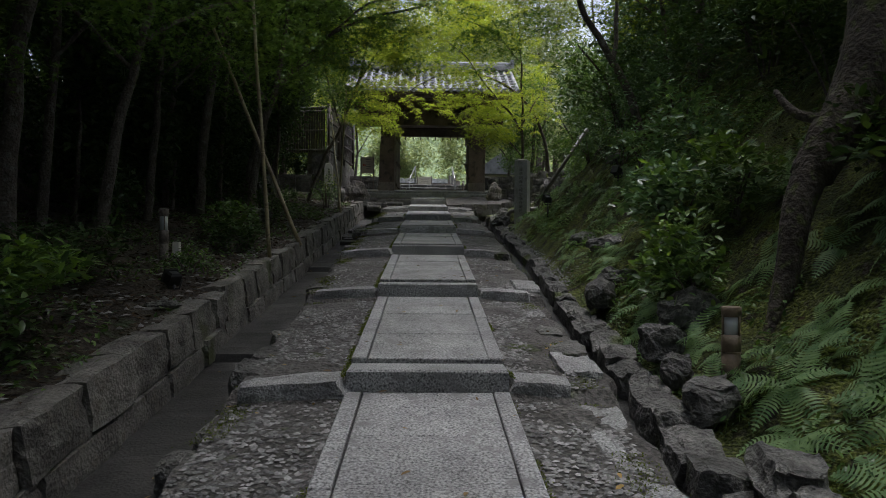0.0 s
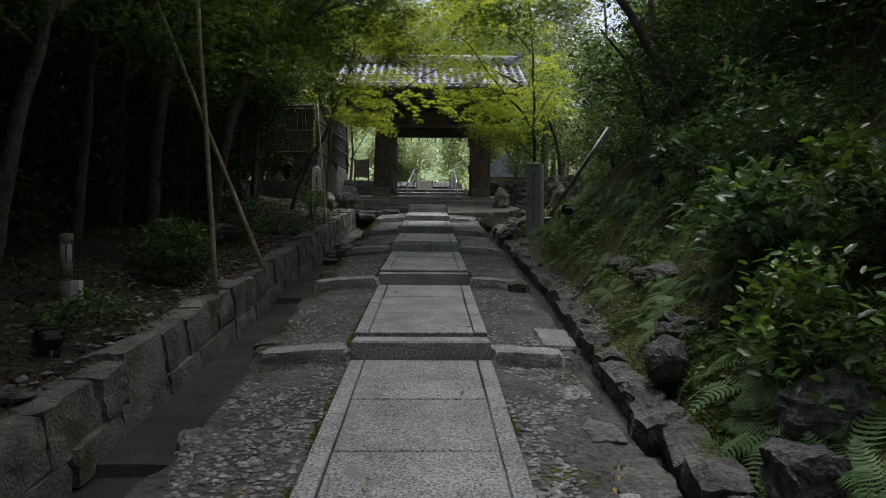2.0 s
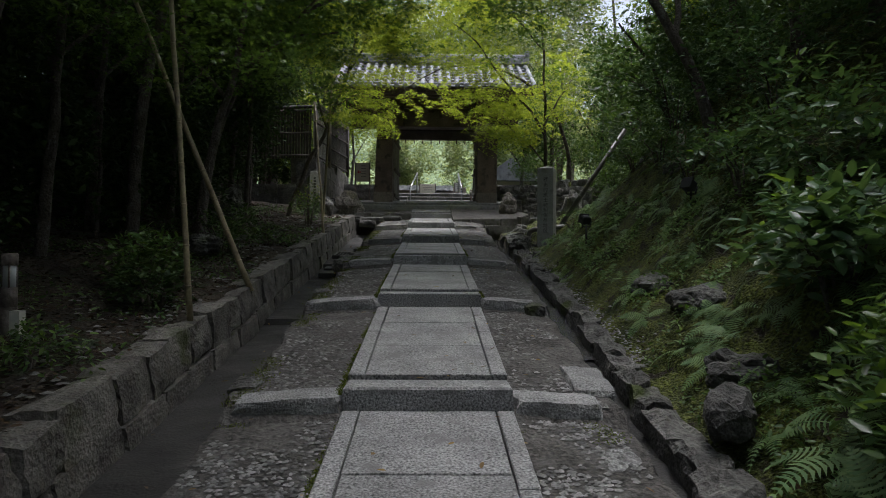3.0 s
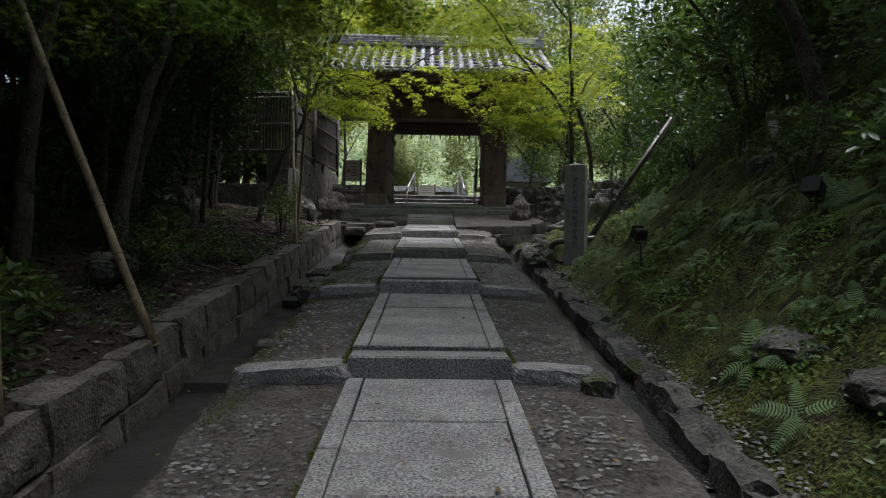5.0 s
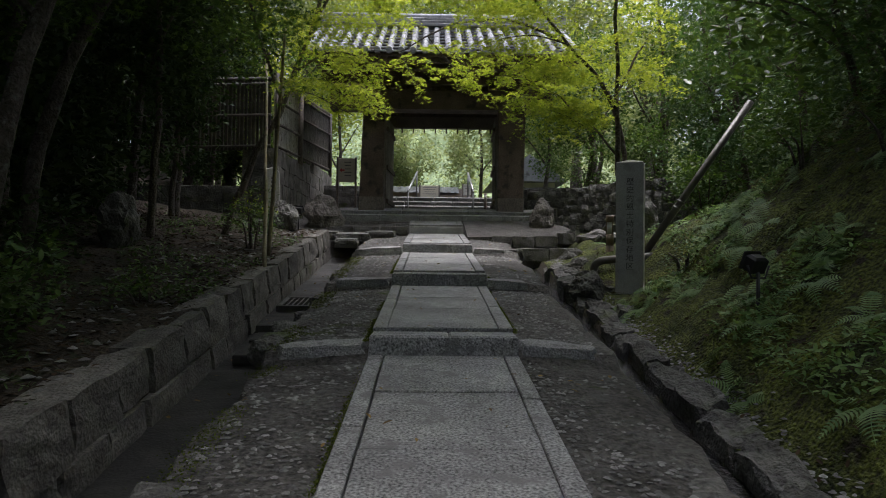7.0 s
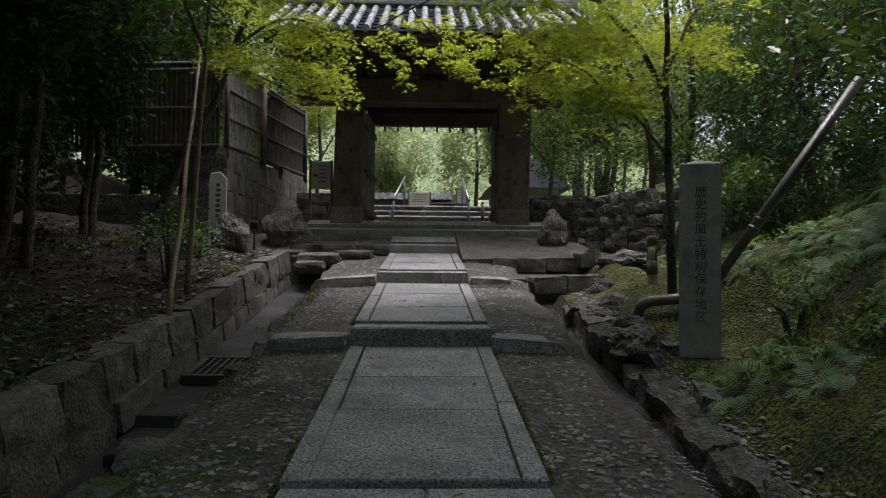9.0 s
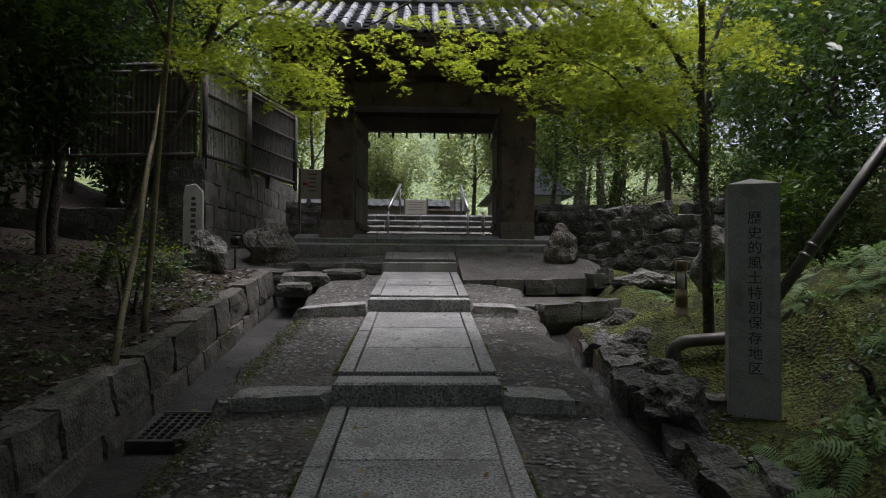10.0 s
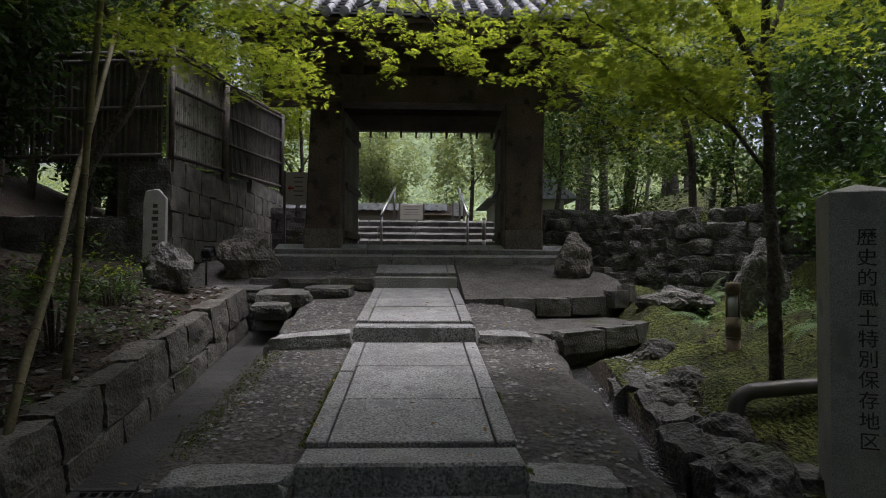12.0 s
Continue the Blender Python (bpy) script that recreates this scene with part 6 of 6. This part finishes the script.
# ---- shrubs ----
def shrub(x, y, z, sx, sy, sz, n, size, mat, label, tips=0.0, shape=OVAL, lumps=12, tip_mat=None):
    t = thing("shrub", (x, y, z), label, "shrub", "shrubs")
    stems = []
    for i in range(6):
        a = rng.uniform(0, 6.28)
        e = (x + sx * 0.5 * math.cos(a), y + sy * 0.5 * math.sin(a), z + sz * rng.uniform(0.7, 1.3))
        stems.append((bend([(x + 0.05 * math.cos(a), y + 0.05 * math.sin(a), z - 0.1), ((x + e[0]) / 2, (y + e[1]) / 2, z + sz * 0.6), e], 4), taper(9, 0.016, 0.006)))
    for st in stems:
        part("stem", tubes_mesh("stem", [st], bark, 5), t)
    at = blob(n, (x, y, z + sz), (sx * 1.25, sy * 1.25, sz * 1.15), 0.55, lumps)
    keep = np.array([p[2] > height(p[0], p[1]) + 0.02 for p in at])
    at = at[keep]
    out = (at - np.array((x, y, z + sz * 0.4))) / max(sx, sy)
    part_ = leaves("foliage", at, size, mat, shape, 0.45, t, out=out)
    if tips:
        top = at[at[:, 2] > z + sz * 1.0]
        m = int(len(top) * tips)
        if m:
            pick = top[rng.choice(len(top), m, replace=False)] + np.array((0, 0, 0.04))
            leaves("young_leaves", pick, size * 0.9, tip_mat or leaf_tip, shape, 0.5, t, "paler young leaves")
    return t


shrub(-2.7, 3.8, 0.72, 0.6, 0.8, 0.4, 2300, 0.08, leaf_mid, "low glossy bush spilling over the terrace edge", 0.6)
shrub(-2.6, 6.9, 1.2, 0.3, 0.4, 0.16, 350, 0.06, leaf_mid, "low green plants at the terrace edge", 0.2)
shrub(-2.55, 13.0, 2.05, 0.3, 0.5, 0.2, 400, 0.06, leaf_mid, "low green plants at the terrace edge", 0.1)
shrub(-2.9, 9.4, 1.62, 0.45, 0.6, 0.3, 800, 0.09, leaf_mid, "dark glossy bush on the terrace", 0.1)
shrub(-2.55, 8.75, 1.45, 0.35, 0.4, 0.25, 500, 0.08, leaf_dark, "dark small bush beside a bamboo pole")
shrub(-2.9, 11.7, 2.0, 0.5, 0.6, 0.35, 800, 0.07, leaf_mid, "dark bush on the terrace")
shrub(-2.65, 16.6, 2.75, 0.4, 0.5, 0.4, 700, 0.06, leaf_mid, "small green bush below the leaning maple", 0.3, tip_mat=leaf_maple)
shrub(-2.9, 18.0, 2.9, 0.35, 0.35, 0.25, 400, 0.06, leaf_mid, "small green bush beside the tablet", 0.4, tip_mat=leaf_maple)
shrub(-3.4, 5.8, 1.2, 0.6, 0.8, 0.3, 900, 0.08, leaf_dark, "dark low bush in the shade")
shrub(-4.0, 13.6, 2.4, 0.7, 0.9, 0.5, 900, 0.09, leaf_dark, "dark low bush in the shade")
for x, y, sx, sy, sz, n, mat, size, tips, lab in (
    (2.3, 5.4, 0.45, 0.5, 0.42, 620, leaf_mid, 0.1, 0.4, "glossy broadleaf shrub with pale young shoots"),
    (2.75, 7.0, 0.6, 0.7, 0.5, 800, leaf_blue, 0.14, 0.15, "bluish broadleaf shrub on the bank"),
    (2.9, 6.0, 0.5, 0.5, 0.5, 800, leaf_mid, 0.1, 0.25, "glossy broadleaf shrub with pale young shoots"),
    (3.3, 8.1, 0.8, 0.8, 0.6, 1400, leaf_blue, 0.1, 0.05, "bluish broadleaf shrub on the bank"),
    (4.0, 10.0, 0.9, 1.0, 0.8, 2200, leaf_blue, 0.075, 0.0, "rounded dense dark green shrub"),
    (3.9, 12.9, 0.9, 0.9, 0.9, 2300, leaf_blue, 0.07, 0.0, "rounded dense dark green shrub"),
    (3.3, 4.0, 0.6, 0.7, 0.5, 900, leaf_dark, 0.1, 0.0, "dark shrub in the shade of the bank"),
    (4.2, 6.4, 1.0, 1.2, 0.9, 1800, leaf_dark, 0.1, 0.0, "dark shrub in the shade of the bank"),
    (4.6, 8.5, 1.0, 1.2, 1.0, 1800, leaf_dark, 0.1, 0.0, "dark shrub in the shade of the bank"),
    (4.2, 2.4, 1.0, 1.2, 0.9, 1800, leaf_dark, 0.1, 0.0, "dark shrub in the shade of the bank"),
    (3.35, 10.9, 0.5, 0.6, 0.35, 700, leaf_blue, 0.06, 0.0, "small-leaved shrub high on the bank"),
    (3.2, 9.2, 0.5, 0.6, 0.4, 700, leaf_blue, 0.09, 0.1, "bluish broadleaf shrub on the bank"),
    (3.5, 12.4, 0.5, 0.6, 0.3, 700, leaf_mid, 0.06, 0.0, "small-leaved shrub high on the bank"),
    (3.5, 13.6, 0.5, 0.5, 0.35, 700, leaf_mid, 0.06, 0.0, "small-leaved shrub beside the pipe"),
    (2.55, 14.1, 0.35, 0.35, 0.22, 400, leaf_blue, 0.045, 0.0, "small variegated shrub beside the monument"),
    (4.6, 15.3, 0.8, 0.9, 0.9, 1800, leaf_mid, 0.09, 0.2, "loose broadleaf shrub on the bank"),
    (4.3, 17.6, 0.8, 0.9, 0.8, 1800, leaf_mid, 0.08, 0.3, "loose broadleaf shrub on the bank"),
    (3.4, 21.8, 0.9, 0.8, 0.6, 1800, leaf_mid, 0.07, 0.3, "green shrub above the dry stone wall"),
    (4.6, 20.6, 0.9, 0.9, 0.8, 1800, leaf_mid, 0.08, 0.2, "green shrub above the dry stone wall"),
    (-4.2, 23.0, 0.8, 1.4, 1.0, 1800, leaf_mid, 0.08, 0.2, "green shrub behind the fence"),
):
    shrub(x, y, height(x, y) - 0.05, sx, sy, sz, n, size, mat, lab, tips)


# ---- ferns ----
def frond_mesh(length, pairs, width, seed, arch=0.5):
    q = random.Random(seed)
    v, f = [], []
    for i in range(pairs):
        t = (i + 1.0) / (pairs + 1)
        y = length * t
        z = length * (0.55 * t - arch * t * t * 1.25)
        ln = width * math.sin(math.pi * min(t * 0.86 + 0.14, 1)) ** 0.8 * q.uniform(0.9, 1.08)
        for s in (-1, 1):
            o = len(v)
            dz = -0.12 * ln
            k = 0.5 * length / pairs * 0.78
            v += [(0, y - k * 0.6, z), (s * ln * 0.5, y - k * 0.3, z + dz * 0.3 + 0.004), (s * ln, y + ln * 0.38, z + dz), (s * ln * 0.45, y + k * 1.25, z + dz * 0.3), (0, y + k * 0.6, z)]
            f.append((o, o + 1, o + 2, o + 3, o + 4) if s > 0 else (o + 4, o + 3, o + 2, o + 1, o))
    for i in range(4):
        t0, t1 = i / 4, (i + 1) / 4
        o = len(v)
        z0, z1 = length * (0.55 * t0 - arch * t0 * t0 * 1.25), length * (0.55 * t1 - arch * t1 * t1 * 1.25)
        w = 0.006
        v += [(-w, length * t0, z0), (w, length * t0, z0), (w * 0.7, length * t1, z1), (-w * 0.7, length * t1, z1)]
        f.append((o, o + 1, o + 2, o + 3))
    return mesh_of("frond", v, f, [leaf_fern])


FRONDS = [frond_mesh(0.62, 14, 0.15, 1), frond_mesh(0.5, 12, 0.12, 2, 0.6), frond_mesh(0.7, 15, 0.14, 3, 0.42)]


def fern(n, seed):
    q = random.Random(seed)
    t = thing("fern", (0, 0, -50), "green fern with arching feathery fronds on the bank", "fern", "ferns")
    for i in range(n):
        ob = new("frond", FRONDS[q.randrange(3)])
        ob.parent = t
        ob.rotation_euler = (radians(q.uniform(-12, 18)), radians(q.uniform(-10, 10)), 2 * math.pi * (i + q.uniform(-0.3, 0.3)) / n)
        k = q.uniform(0.75, 1.15)
        ob.scale = (k, k, k)
    return t


kinds = [fern(6, 1), fern(7, 2), fern(5, 3), fern(8, 4)]
places = [(2.2, 3.7, 1.1), (2.45, 4.2, 1.0), (2.0, 3.3, 0.8), (2.6, 3.4, 1.1), (2.05, 4.7, 0.8), (2.9, 4.9, 1.0), (2.35, 6.2, 0.7), (3.1, 5.4, 1.0), (2.1, 5.9, 0.6), (2.1, 6.6, 0.7), (2.6, 6.3, 0.8), (3.1, 3.9, 1.1), (2.5, 2.9, 1.0), (2.1, 7.5, 0.55), (2.3, 8.0, 0.6), (3.4, 6.4, 0.9)]
q = random.Random(5)
while len(places) < 330:
    x, y = q.uniform(1.85, 3.5) if q.random() < 0.75 else q.uniform(3.4, 4.8), q.uniform(2, 14.2)
    if q.random() < 0.25:
        x, y = q.uniform(2.9, 4.8), q.uniform(14, 19)
    if math.hypot(x - 2.2, y - 14.8) < 0.6:
        continue
    places.append((x, y, q.uniform(0.4, 0.75) if y < 7.5 else q.uniform(0.3, 0.58)))
for i, (x, y, s) in enumerate(places):
    s *= 0.55 if i < 16 else 1
    slope = math.degrees(math.atan((height(x + 0.12, y) - height(x - 0.12, y)) / 0.24))
    m = pose(x, y, height(x, y) - 0.01, q.uniform(-8, 8), -0.85 * slope + q.uniform(-8, 8), q.uniform(-40, 40)) @ Matrix.Diagonal((s, s, s, 1))
    ob = copy_thing(kinds[i % 4], m)
    ob.scale = (s, s, s)
for k in kinds:
    for ob in (*k.children_recursive, k):
        bpy.data.objects.remove(ob)

# ---- ground cover ----
def cover(name, n, xr, yr, size, mat, label, shape=KITE, up=(0.0, 0.05), thresh=-1.0, scale=1.2, tilt=0.45, seed=0, category="plants"):
    at = []
    while len(at) < n:
        x, y = rng.uniform(*xr), rng.uniform(*yr)
        if thresh > -1 and lump(x, y, scale, seed) < thresh:
            continue
        at.append((x, y, height(x, y) + rng.uniform(*up)))
    return tagged(leaves(name, at, size, mat, shape, tilt), label, category, kind="stuff")


cover("leaf_litter", 22000, (-6.5, -2.1), (-1, 19.3), 0.06, litter_mat, "brown fallen leaves covering the terrace soil", OVAL, (0.0, 0.02), tilt=0.25, category="leaf litter")
cover("terrace_herbs", 9000, (-6, -2.12), (-1, 19), 0.055, leaf_mid, "low green herbs on the shaded terrace", OVAL, (0.02, 0.1), 0.05, 0.9, seed=21)
cover("bank_herbs", 13000, (1.75, 5.4), (-1, 9.5), 0.05, leaf_mid, "dense low green plants on the bank", OVAL, (0.01, 0.14), 0.06, 1.1, seed=31)
cover("bank_fronds", 11000, (2.0, 6.0), (7.5, 14.2), 0.055, leaf_fern, "small ferns and herbs scattered in the moss", OVAL, (0.01, 0.1), 0.12, 1.6, seed=41)
cover("upper_bank_fronds", 3500, (2.9, 6.0), (14.2, 19), 0.05, leaf_fern, "small ferns and herbs on the upper bank", OVAL, (0.01, 0.1), 0.1, 1.6, seed=42)
cover("moss_tufts", 30000, (1.7, 4.5), (6, 19), 0.016, leaf_moss, "fine tufts of moss on the bank", KITE, (0.0, 0.012), -0.1, 1.4, 1.0, seed=51, category="moss")
cover("bank_litter", 2500, (1.65, 4.5), (2, 18), 0.05, litter_mat, "brown fallen leaves on the bank", OVAL, (0.0, 0.03), tilt=0.4, category="leaf litter")
# moss in the joints beside the slabs
at = []
while len(at) < 30000:
    y = rng.uniform(0, 17.2)
    side = rng.integers(0, 4)
    x = (-HALF - 0.02 + rng.normal(0, 0.014)) if side == 0 else (HALF + 0.02 + rng.normal(0, 0.012)) if side == 1 else (rng.choice((-1.2, 1.06)) + rng.normal(0, 0.06))
    if lump(x * 0.3, y, 1.3 if side < 2 else 0.8, 61) < (-0.1 if side == 0 else 0.02 if side == 1 else 0.1):
        continue
    at.append((x, y, tread(y) - (0.045 if side < 2 else bed_drop(y) + bed_sag(x, y) - 0.012)))
tagged(leaves("joint_moss", at, 0.015, leaf_moss, KITE, 0.9), "bright moss growing in the joints of the path", "moss", kind="stuff")
# fallen leaves on path and gutter
at = []
for _ in range(260):
    x, y = rng.uniform(-1.9, 1.1), rng.uniform(1, 20)
    at.append((x, y, (float(gutter_z(y)) if x < -1.3 else tread(y) - (0.03 if abs(x) > HALF else 0)) + 0.012))
tagged(leaves("fallen_leaves", at, 0.05, leaf_dead, OVAL, 0.2), "yellow and brown leaves fallen on path and gutter", "leaves", kind="stuff")
# gravel and grit at the foot of the kerb
spots = [(x, y, height(x, y) + 0.005) for x, y in zip(rng.normal(1.78, 0.06, 1500), rng.uniform(8, 17.5, 1500))]
gr = scatter_stones("grit", spots, pebble, None, 0.008, 0.03, 0.6)
tagged(gr, "grit and small stones behind the kerb", "gravel", kind="stuff")
spots = [(x, y, height(x, y) + 0.01) for x, y in zip(rng.uniform(-3.2, -2.15, 700), rng.uniform(2, 19.2, 700))]
gr = scatter_stones("loose_stones", spots, pebble, None, 0.012, 0.05, 0.6)
tagged(gr, "small loose stones on the terrace soil", "gravel", kind="stuff")
